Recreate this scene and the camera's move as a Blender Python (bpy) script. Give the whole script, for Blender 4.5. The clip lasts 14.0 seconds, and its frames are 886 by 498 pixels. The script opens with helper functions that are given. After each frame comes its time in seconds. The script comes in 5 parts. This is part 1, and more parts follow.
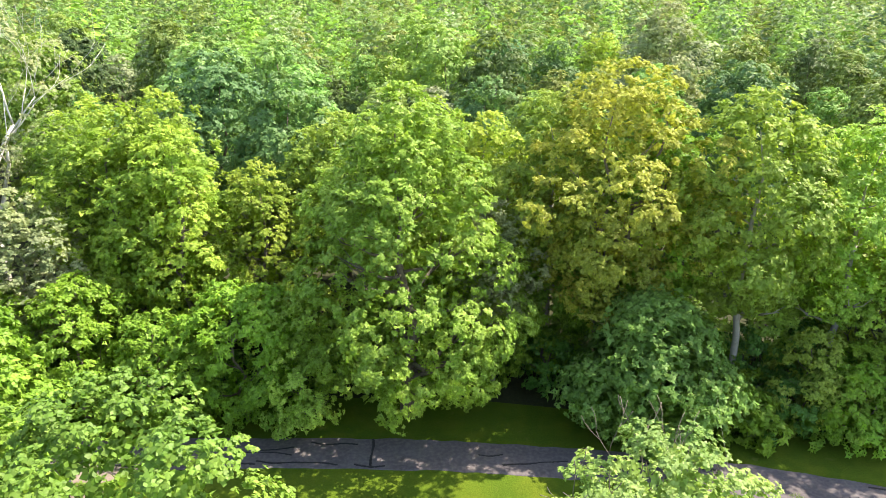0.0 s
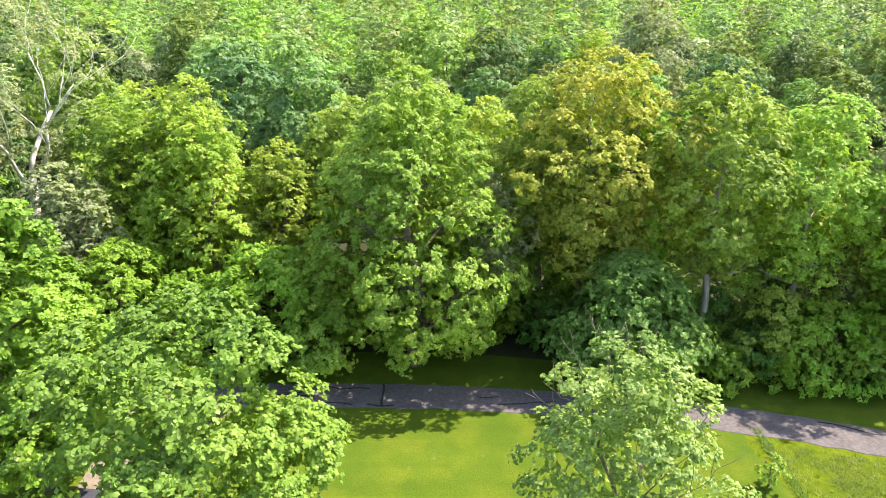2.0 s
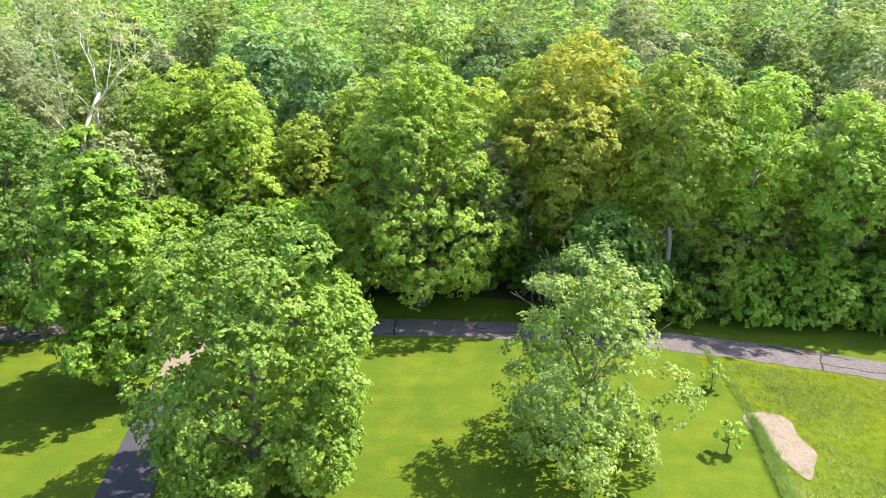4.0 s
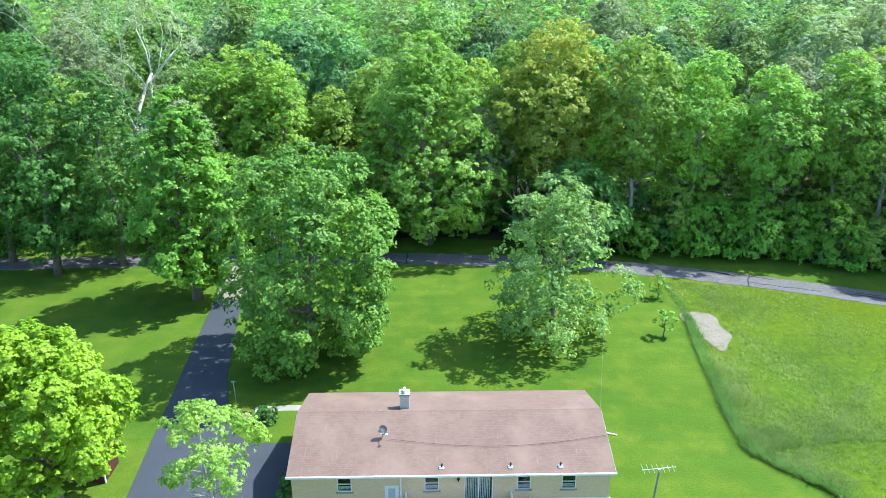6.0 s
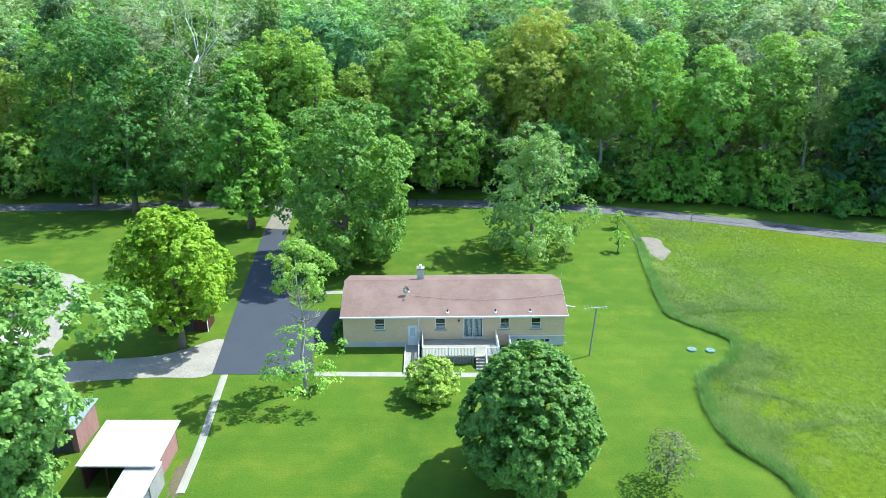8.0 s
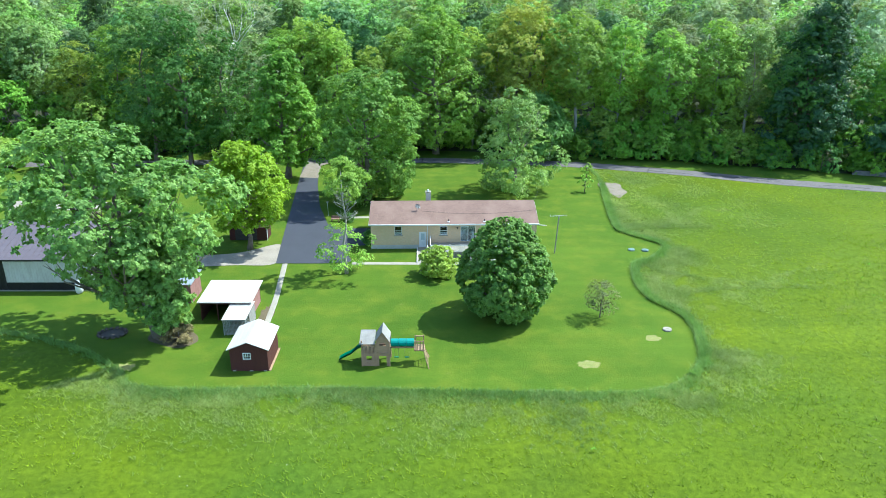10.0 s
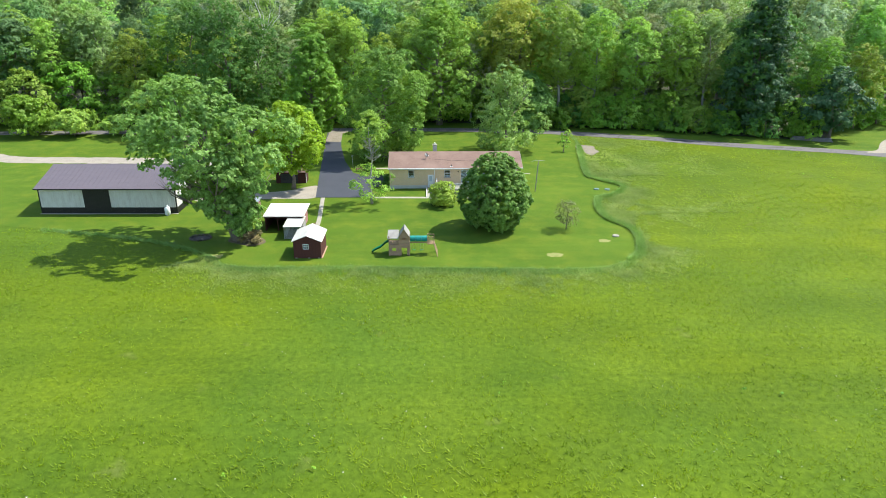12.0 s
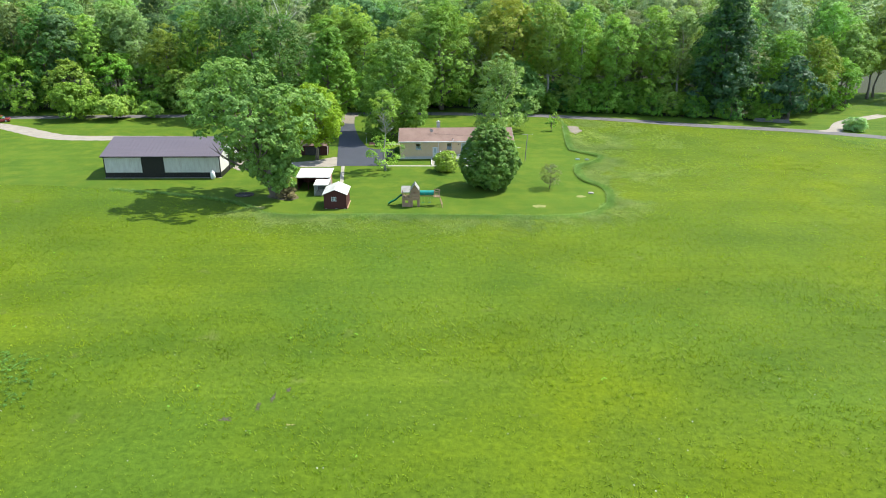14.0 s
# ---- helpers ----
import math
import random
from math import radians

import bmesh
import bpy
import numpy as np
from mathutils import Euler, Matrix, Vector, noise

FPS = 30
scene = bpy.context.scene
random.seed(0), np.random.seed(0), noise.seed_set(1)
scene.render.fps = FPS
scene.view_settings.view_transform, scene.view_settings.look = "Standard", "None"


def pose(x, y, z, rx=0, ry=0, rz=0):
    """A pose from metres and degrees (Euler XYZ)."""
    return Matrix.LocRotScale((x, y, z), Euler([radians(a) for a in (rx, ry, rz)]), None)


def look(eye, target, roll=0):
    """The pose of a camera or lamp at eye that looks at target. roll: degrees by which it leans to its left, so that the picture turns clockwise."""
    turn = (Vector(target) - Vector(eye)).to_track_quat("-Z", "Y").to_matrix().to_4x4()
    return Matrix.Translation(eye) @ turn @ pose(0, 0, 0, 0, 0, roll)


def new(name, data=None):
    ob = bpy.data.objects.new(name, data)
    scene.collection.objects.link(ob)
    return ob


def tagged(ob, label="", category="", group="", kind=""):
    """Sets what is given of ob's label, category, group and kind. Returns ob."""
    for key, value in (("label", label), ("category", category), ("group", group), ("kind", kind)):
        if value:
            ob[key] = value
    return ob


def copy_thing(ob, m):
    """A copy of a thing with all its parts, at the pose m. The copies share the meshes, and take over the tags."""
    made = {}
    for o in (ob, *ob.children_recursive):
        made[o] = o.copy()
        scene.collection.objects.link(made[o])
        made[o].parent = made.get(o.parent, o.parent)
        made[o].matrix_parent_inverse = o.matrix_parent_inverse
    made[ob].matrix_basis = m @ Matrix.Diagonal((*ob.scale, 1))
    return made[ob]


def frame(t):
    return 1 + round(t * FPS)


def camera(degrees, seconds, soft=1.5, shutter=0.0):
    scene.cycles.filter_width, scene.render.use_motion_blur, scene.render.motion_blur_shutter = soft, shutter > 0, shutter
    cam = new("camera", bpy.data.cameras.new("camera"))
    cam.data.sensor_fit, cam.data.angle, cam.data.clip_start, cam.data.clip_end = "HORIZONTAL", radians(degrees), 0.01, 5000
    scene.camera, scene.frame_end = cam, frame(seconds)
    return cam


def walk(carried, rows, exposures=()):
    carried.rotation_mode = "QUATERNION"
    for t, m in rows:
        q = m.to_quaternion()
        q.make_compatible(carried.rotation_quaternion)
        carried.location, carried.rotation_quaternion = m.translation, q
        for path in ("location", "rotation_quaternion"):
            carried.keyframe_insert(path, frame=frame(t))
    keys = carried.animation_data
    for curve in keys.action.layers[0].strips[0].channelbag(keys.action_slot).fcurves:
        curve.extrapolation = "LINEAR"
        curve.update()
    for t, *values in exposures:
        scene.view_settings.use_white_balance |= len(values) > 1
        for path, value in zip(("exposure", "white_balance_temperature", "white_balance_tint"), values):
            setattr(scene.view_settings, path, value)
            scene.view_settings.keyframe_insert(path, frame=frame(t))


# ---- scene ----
from mathutils.geometry import tessellate_polygon

cam = camera(64.1, 14.0, soft=0.5)
METRES, EYE, TILT, LEAN, TURN = 138.0, 36.42, -21.07, -0.11, 0.0
ROWS = [
    (0.0, 0.0, 0.0, 0.0, 0.0, 0.0, 0.0),
    (0.5, -0.0002, -0.0093, -0.004, -0.01, -0.0, -0.02),
    (1.0, -0.0006, -0.0221, -0.0093, -0.0, 0.0, -0.03),
    (1.5, -0.0012, -0.0378, -0.0156, -0.01, 0.0, -0.05),
    (2.0, -0.0017, -0.0557, -0.0227, -0.01, -0.0, -0.04),
    (4.5, -0.0056, -0.1731, -0.0703, -0.11, -0.01, -0.01),
    (5.0, -0.0068, -0.2043, -0.0829, -0.15, -0.02, 0.01),
    (5.5, -0.0079, -0.2378, -0.0966, -0.17, -0.02, 0.04),
    (6.0, -0.0088, -0.2742, -0.1112, -0.17, -0.04, 0.04),
    (6.5, -0.0103, -0.3119, -0.1268, -0.18, -0.04, 0.04),
    (7.0, -0.0112, -0.3509, -0.1426, -0.18, -0.06, 0.03),
    (7.5, -0.0122, -0.3908, -0.1583, -0.18, -0.08, 0.02),
    (8.0, -0.0137, -0.4312, -0.1746, -0.23, -0.12, 0.03),
    (10.5, -0.0188, -0.6516, -0.2647, -0.31, -0.2, 0.14),
    (11.0, -0.0202, -0.6971, -0.2833, -0.31, -0.22, 0.15),
    (11.5, -0.0222, -0.7418, -0.3017, -0.34, -0.22, 0.16),
    (12.0, -0.0243, -0.7858, -0.3192, -0.35, -0.24, 0.16),
    (12.5, -0.0263, -0.8278, -0.3363, -0.36, -0.23, 0.2),
    (13.0, -0.0287, -0.8671, -0.3516, -0.4, -0.22, 0.2),
    (13.5, -0.0305, -0.9006, -0.364, -0.45, -0.22, 0.24),
    (14.0, -0.032, -0.927, -0.3734, -0.5, -0.21, 0.27),
]
walk(cam, [(t, pose(0, 0, EYE, TILT, LEAN, TURN) @ pose(METRES * x, METRES * y, METRES * z, 90 + pitch, roll, yaw)) for t, x, y, z, yaw, pitch, roll in ROWS],
     exposures=[(0.0, 2.22, 7500, 16), (5.0, 2.14, 7200, 17), (5.5, 2.08, 6150, 4), (6.0, 2.0, 5600, -3), (8.0, 1.88, 5550, -4), (11.0, 1.74, 5900, -3), (12.0, 1.68, 6500, 3), (14.0, 1.67, 6450, 3)])

# ---- light: high sun from the right and slightly ahead, clear sky ----
SUN_EL, SUN_AZ = radians(54.5), radians(22)      # azimuth from +x towards +y
world = bpy.data.worlds.new("sky")
scene.world = world
world.use_nodes = True
sky = world.node_tree.nodes.new("ShaderNodeTexSky")
sky.sky_type, sky.sun_disc = "NISHITA", False
sky.sun_elevation, sky.sun_rotation = SUN_EL, radians(90) - SUN_AZ
world.node_tree.links.new(sky.outputs[0], world.node_tree.nodes["Background"].inputs[0])
world.node_tree.nodes["Background"].inputs[1].default_value = 0.118
sun = new("sun", bpy.data.lights.new("sun", "SUN"))
sun.data.energy, sun.data.angle, sun.data.color = 2.88, radians(0.6), (1.0, 0.96, 0.89)
sun.matrix_world = look((0, 0, 0), (-math.cos(SUN_EL) * math.cos(SUN_AZ), -math.cos(SUN_EL) * math.sin(SUN_AZ), -math.sin(SUN_EL)))


# ---- materials ----
def material(name):
    m = bpy.data.materials.new(name)
    m.use_nodes = True
    return m, m.node_tree, m.node_tree.nodes["Principled BSDF"]


def node(tree, kind, **values):
    n = tree.nodes.new(kind)
    for key, value in values.items():
        n.inputs[key.replace("_", " ")].default_value = value
    return n


def rgba(c):
    return (c[0], c[1], c[2], 1)


def mix(tree, fac, a, b, blend="MIX"):
    n = tree.nodes.new("ShaderNodeMix")
    n.data_type, n.blend_type = "RGBA", blend
    for socket, value in ((0, fac), (6, a), (7, b)):
        if isinstance(value, bpy.types.NodeSocket):
            tree.links.new(value, n.inputs[socket])
        elif socket == 0:
            n.inputs[0].default_value = value
        else:
            n.inputs[socket].default_value = rgba(value)
    return n.outputs[2]


def noise_fac(tree, scale, low=0.35, high=0.65, detail=4.0, where="Object", rough=0.55, stretch=None):
    co = tree.nodes.new("ShaderNodeTexCoord")
    n = node(tree, "ShaderNodeTexNoise", Scale=scale, Detail=detail, Roughness=rough)
    if stretch:
        mp = tree.nodes.new("ShaderNodeMapping")
        mp.inputs["Scale"].default_value = stretch
        tree.links.new(co.outputs[where], mp.inputs[0])
        tree.links.new(mp.outputs[0], n.inputs["Vector"])
    else:
        tree.links.new(co.outputs[where], n.inputs["Vector"])
    r = tree.nodes.new("ShaderNodeMapRange")
    r.inputs[1].default_value, r.inputs[2].default_value = low, high
    tree.links.new(n.outputs["Fac"], r.inputs[0])
    return r.outputs[0]


def bump(tree, bsdf, height, strength=0.4, distance=0.02):
    b = node(tree, "ShaderNodeBump", Strength=strength, Distance=distance)
    tree.links.new(height, b.inputs["Height"])
    tree.links.new(b.outputs[0], bsdf.inputs["Normal"])


def surface(name, base, dark, light, big=0.4, small=9.0, rough=0.8, relief=0.3, depth=0.01, metal=0.0, spec=0.3, stretch=None, stain=0.6, grain=0.5):
    """A plain surface with stains at one scale and grain at another."""
    m, tree, bsdf = material(name)
    a = noise_fac(tree, big, 0.38, 0.68, 5.0, stretch=stretch)
    s = tree.nodes.new("ShaderNodeMath")
    s.operation = "MULTIPLY"
    s.inputs[1].default_value = stain
    tree.links.new(a, s.inputs[0])
    c = mix(tree, s.outputs[0], base, dark)
    g = noise_fac(tree, small, 0.4, 0.7, 6.0, stretch=stretch)
    s2 = tree.nodes.new("ShaderNodeMath")
    s2.operation = "MULTIPLY"
    s2.inputs[1].default_value = grain
    tree.links.new(g, s2.inputs[0])
    c = mix(tree, s2.outputs[0], c, light)
    tree.links.new(c, bsdf.inputs["Base Color"])
    bsdf.inputs["Roughness"].default_value, bsdf.inputs["Metallic"].default_value = rough, metal
    bsdf.inputs["Specular IOR Level"].default_value = spec
    if relief:
        bump(tree, bsdf, g, relief, depth)
    return m


def leaf_material(name, base, warm, glow=0.38, spread=0.36, apart=0.16):
    """Leaves: colour varies by tree, by bough and by leaf; light passes through."""
    m, tree, bsdf = material(name)
    geo, info = tree.nodes.new("ShaderNodeNewGeometry"), tree.nodes.new("ShaderNodeObjectInfo")
    bough = noise_fac(tree, 0.35, 0.35, 0.7, 3.0)
    c = mix(tree, bough, base, warm)
    mass = noise_fac(tree, 0.075, 0.35, 0.65, 2.0)
    c = mix(tree, 1.0, c, mix(tree, mass, (0.77, 0.86, 0.96), (1.27, 1.25, 1.36)), "MULTIPLY")
    own = tree.nodes.new("ShaderNodeMapRange")
    own.inputs[3].default_value, own.inputs[4].default_value = 1 - apart, 1 + apart
    tree.links.new(info.outputs["Random"], own.inputs[0])
    grey = tree.nodes.new("ShaderNodeCombineColor")
    for k in range(3):
        tree.links.new(own.outputs[0], grey.inputs[k])
    c = mix(tree, 1.0, c, grey.outputs[0], "MULTIPLY")
    hsv = tree.nodes.new("ShaderNodeHueSaturation")
    r = tree.nodes.new("ShaderNodeMapRange")
    r.inputs[3].default_value, r.inputs[4].default_value = 1 - spread * 0.7, 1 + spread * 0.7
    tree.links.new(geo.outputs["Random Per Island"], r.inputs[0])
    h = tree.nodes.new("ShaderNodeMapRange")
    h.inputs[3].default_value, h.inputs[4].default_value = 0.5 - apart * 0.07, 0.5 + apart * 0.07
    tree.links.new(info.outputs["Random"], h.inputs[0])
    tree.links.new(r.outputs[0], hsv.inputs["Value"])
    tree.links.new(h.outputs[0], hsv.inputs["Hue"])
    tree.links.new(c, hsv.inputs["Color"])
    tree.links.new(hsv.outputs[0], bsdf.inputs["Base Color"])
    bsdf.inputs["Roughness"].default_value = 0.5
    bsdf.inputs["Specular IOR Level"].default_value = 0.22
    back = tree.nodes.new("ShaderNodeBsdfTranslucent")
    bright = mix(tree, 1.0, hsv.outputs[0], (1.44, 1.44, 0.95), "MULTIPLY")
    tree.links.new(bright, back.inputs[0])
    both = tree.nodes.new("ShaderNodeMixShader")
    both.inputs[0].default_value = glow
    tree.links.new(bsdf.outputs[0], both.inputs[1])
    tree.links.new(back.outputs[0], both.inputs[2])
    tree.links.new(both.outputs[0], tree.nodes["Material Output"].inputs[0])
    return m


LEAF = {
    "green": leaf_material("green_leaves", (0.156, 0.281, 0.030), (0.225, 0.362, 0.037)),
    "deep": leaf_material("deep_green_leaves", (0.088, 0.194, 0.035), (0.125, 0.250, 0.045)),
    "light": leaf_material("light_green_leaves", (0.245, 0.368, 0.056), (0.330, 0.430, 0.070)),
    "lime": leaf_material("lime_green_leaves", (0.240, 0.338, 0.044), (0.325, 0.395, 0.054)),
    "gold": leaf_material("golden_green_leaves", (0.275, 0.360, 0.045), (0.385, 0.405, 0.058)),
    "silver": leaf_material("silvery_green_leaves", (0.230, 0.338, 0.100), (0.305, 0.398, 0.135)),
    "pale": leaf_material("pale_sparse_leaves", (0.255, 0.310, 0.125), (0.330, 0.345, 0.165)),
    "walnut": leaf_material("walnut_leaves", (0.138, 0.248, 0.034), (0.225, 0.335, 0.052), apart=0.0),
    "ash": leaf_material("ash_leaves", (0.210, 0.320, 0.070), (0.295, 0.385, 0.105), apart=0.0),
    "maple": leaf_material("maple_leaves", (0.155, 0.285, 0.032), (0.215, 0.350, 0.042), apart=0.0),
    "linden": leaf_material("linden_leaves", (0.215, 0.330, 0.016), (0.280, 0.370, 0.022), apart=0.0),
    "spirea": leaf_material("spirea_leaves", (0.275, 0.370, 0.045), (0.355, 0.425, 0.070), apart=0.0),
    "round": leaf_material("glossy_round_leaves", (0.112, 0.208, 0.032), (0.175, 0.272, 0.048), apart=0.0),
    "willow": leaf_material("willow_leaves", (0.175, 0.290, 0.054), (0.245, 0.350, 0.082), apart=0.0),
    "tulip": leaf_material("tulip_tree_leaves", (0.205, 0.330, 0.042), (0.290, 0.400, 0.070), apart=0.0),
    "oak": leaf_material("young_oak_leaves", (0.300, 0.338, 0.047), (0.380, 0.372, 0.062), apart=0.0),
    # muted far leaf colours: distance haze painted into the leaves, not the air
    "far_green": leaf_material("hazed_green_leaves", (0.165, 0.272, 0.052), (0.210, 0.318, 0.066), glow=0.28, spread=0.24, apart=0.32),
    "far_light": leaf_material("hazed_light_leaves", (0.205, 0.292, 0.072), (0.250, 0.330, 0.092), glow=0.28, spread=0.24, apart=0.32),
    "far_deep": leaf_material("hazed_deep_leaves", (0.090, 0.165, 0.050), (0.118, 0.198, 0.060), glow=0.28, spread=0.24, apart=0.32),
    "far_warm": leaf_material("hazed_warm_leaves", (0.210, 0.285, 0.056), (0.252, 0.318, 0.068), glow=0.28, spread=0.24, apart=0.32),
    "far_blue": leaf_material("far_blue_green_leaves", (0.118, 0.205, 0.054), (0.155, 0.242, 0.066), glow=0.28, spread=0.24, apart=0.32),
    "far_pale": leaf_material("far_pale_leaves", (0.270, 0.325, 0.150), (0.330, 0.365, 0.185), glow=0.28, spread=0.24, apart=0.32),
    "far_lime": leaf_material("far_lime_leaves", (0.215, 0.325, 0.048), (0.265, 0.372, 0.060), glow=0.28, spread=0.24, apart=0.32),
    "dry": leaf_material("dried_leaves", (0.15, 0.115, 0.045), (0.21, 0.165, 0.06), 0.2, apart=0.0),
    "chestnut": leaf_material("chestnut_leaves", (0.135, 0.250, 0.050), (0.185, 0.310, 0.068), apart=0.0),
    "apple": leaf_material("apple_leaves", (0.165, 0.185, 0.060), (0.225, 0.225, 0.085), apart=0.0),
    "fir": leaf_material("dark_needles", (0.050, 0.118, 0.045), (0.075, 0.150, 0.055), 0.3),
}
BARK = surface("grey_brown_bark", (0.17, 0.14, 0.11), (0.08, 0.065, 0.05), (0.26, 0.23, 0.19), 1.5, 14, 0.95, 0.8, 0.04)
PALE_BARK = surface("pale_grey_bark", (0.30, 0.28, 0.24), (0.18, 0.165, 0.14), (0.42, 0.40, 0.35), 1.5, 12, 0.9, 0.5, 0.02)
WHITE_BARK = surface("white_sycamore_bark", (0.62, 0.60, 0.53), (0.35, 0.32, 0.26), (0.72, 0.70, 0.64), 1.0, 8, 0.85, 0.4, 0.02)


def grass_material(name, low, mid, high, dry, big, fine, drift=0.0, tone=((0.62, 0.66, 0.55), (1.25, 1.2, 1.15))):
    m, tree, bsdf = material(name)
    c = mix(tree, noise_fac(tree, big, 0.36, 0.66, 5.0), low, mid)
    c = mix(tree, noise_fac(tree, big * 3.7, 0.45, 0.75, 5.0), c, high)
    c = mix(tree, noise_fac(tree, big * 9, 0.66, 0.80, 3.0), c, dry)
    c = mix(tree, 1.0, c, mix(tree, noise_fac(tree, 1.0, 0.35, 0.65, 2.0, stretch=(0.012, 0.55, 1)), (0.94, 0.95, 0.94), (1.05, 1.04, 1.05)), "MULTIPLY")
    if drift:
        c = mix(tree, 1.0, c, mix(tree, noise_fac(tree, 1.0, 0.38, 0.64, 4.0, stretch=(0.055, 0.10, 1)), (1 - drift, 1 - 0.8 * drift, 1 - drift), (1 + drift, 1 + 0.8 * drift, 1 + drift)), "MULTIPLY")
    f = noise_fac(tree, fine, 0.3, 0.7, 8.0, rough=0.7)
    shade = mix(tree, f, *tone)
    c = mix(tree, 1.0, c, shade, "MULTIPLY")
    tree.links.new(c, bsdf.inputs["Base Color"])
    bsdf.inputs["Roughness"].default_value, bsdf.inputs["Specular IOR Level"].default_value = 0.95, 0.1
    bump(tree, bsdf, f, 0.5, 0.06)
    return m


LAWN = grass_material("mown_grass", (0.056, 0.104, 0.009), (0.078, 0.126, 0.011), (0.104, 0.138, 0.013), (0.12, 0.14, 0.03), 0.09, 6.0, 0.06, ((0.78, 0.80, 0.74), (1.12, 1.1, 1.08)))
MEADOW = grass_material("rough_meadow_grass", (0.058, 0.101, 0.008), (0.100, 0.133, 0.002), (0.074, 0.113, 0.009), (0.10, 0.12, 0.030), 0.022, 1.7, 0.13, ((0.58, 0.62, 0.52), (1.30, 1.26, 1.18)))
TALL_GRASS = leaf_material("tall_grass_blades", (0.150, 0.220, 0.006), (0.215, 0.275, 0.010), 0.5, 0.3)
SEED_GRASS = leaf_material("seeding_grass_blades", (0.205, 0.290, 0.062), (0.285, 0.350, 0.105), 0.5, 0.3)
EDGE_GRASS = leaf_material("edge_grass_blades", (0.130, 0.215, 0.045), (0.195, 0.280, 0.080), 0.5, 0.3)
ROAD = surface("weathered_asphalt", (0.105, 0.095, 0.098), (0.055, 0.048, 0.052), (0.19, 0.17, 0.16), 0.4, 3.0, 0.9, 0.5, 0.01)
CRACK = surface("crack_sealer", (0.018, 0.017, 0.018), (0.012, 0.012, 0.012), (0.03, 0.03, 0.03), 1.0, 9.0, 0.7, 0.1)
DRIVE = surface("dark_sealed_asphalt", (0.040, 0.042, 0.054), (0.028, 0.030, 0.040), (0.062, 0.066, 0.08), 0.35, 22.0, 0.75, 0.3, 0.005)
GRAVEL = surface("pale_gravel", (0.25, 0.215, 0.175), (0.16, 0.135, 0.11), (0.36, 0.32, 0.27), 0.5, 6.0, 0.95, 0.8, 0.02)
CONCRETE = surface("old_concrete", (0.265, 0.24, 0.195), (0.17, 0.155, 0.12), (0.34, 0.315, 0.265), 0.8, 14.0, 0.9, 0.3, 0.006)
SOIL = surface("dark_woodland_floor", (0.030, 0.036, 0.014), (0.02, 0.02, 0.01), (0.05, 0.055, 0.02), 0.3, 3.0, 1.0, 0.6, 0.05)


# ---- helpers for meshes ----
def part(name, bm, mat, parent=None, label="", kind="", smooth=False):
    me = bpy.data.meshes.new(name)
    bm.to_mesh(me)
    bm.free()
    if smooth:
        me.shade_smooth()
    me.materials.append(mat)
    ob = new(name, me)
    ob.parent = parent
    return tagged(ob, label=label, kind=kind)


def thing(name, label, category, x=0, y=0, z=0, rz=0, group="", kind=""):
    ob = new(name)
    ob.matrix_basis = pose(x, y, z, 0, 0, rz)
    return tagged(ob, label, category, group, kind)


def box(bm, x0, x1, y0, y1, z0, z1, m=None):
    vs = [bm.verts.new((x, y, z)) for x, y, z in ((x0, y0, z0), (x1, y0, z0), (x1, y1, z0), (x0, y1, z0), (x0, y0, z1), (x1, y0, z1), (x1, y1, z1), (x0, y1, z1))]
    for f in ((3, 2, 1, 0), (4, 5, 6, 7), (0, 1, 5, 4), (1, 2, 6, 5), (2, 3, 7, 6), (3, 0, 4, 7)):
        bm.faces.new([vs[i] for i in f])
    if m is not None:
        for v in vs:
            v.co = m @ v.co
    return vs


def boxes(*dims, bevel=0.0):
    bm = bmesh.new()
    for d in dims:
        box(bm, *d)
    if bevel:
        bmesh.ops.bevel(bm, geom=bm.edges[:], offset=bevel, segments=1, affect="EDGES")
    return bm


def tube(bm, points, radii, sides=8):
    rings = []
    for i, p in enumerate(points):
        p = Vector(p)
        d = (Vector(points[min(i + 1, len(points) - 1)]) - Vector(points[max(i - 1, 0)])).normalized()
        a = d.cross(Vector((0.31, 0.95, 0.02))).normalized()
        b = d.cross(a)
        rings.append([bm.verts.new(p + radii[i] * (a * math.cos(k * math.tau / sides) + b * math.sin(k * math.tau / sides))) for k in range(sides)])
    for r, s in zip(rings, rings[1:]):
        for k in range(sides):
            bm.faces.new((r[k], r[(k + 1) % sides], s[(k + 1) % sides], s[k]))
    bm.faces.new(rings[0][::-1])
    bm.faces.new(rings[-1])


def rod(a, b, r, sides=8):
    bm = bmesh.new()
    tube(bm, (a, b), (r, r), sides)
    return bm


def smooth_line(points, steps=8, closed=False):
    """A rounded line through the points."""
    n, out = len(points), []
    for i in range(n if closed else n - 1):
        p = [Vector(points[(i + k) % n] if closed else points[min(max(i + k, 0), n - 1)]) for k in (-1, 0, 1, 2)]
        for s in range(steps):
            t = s / steps
            out.append(0.5 * ((2 * p[1]) + (p[2] - p[0]) * t + (2 * p[0] - 5 * p[1] + 4 * p[2] - p[3]) * t * t + (3 * p[1] - p[0] - 3 * p[2] + p[3]) * t ** 3))
    return out if closed else out + [Vector(points[-1])]


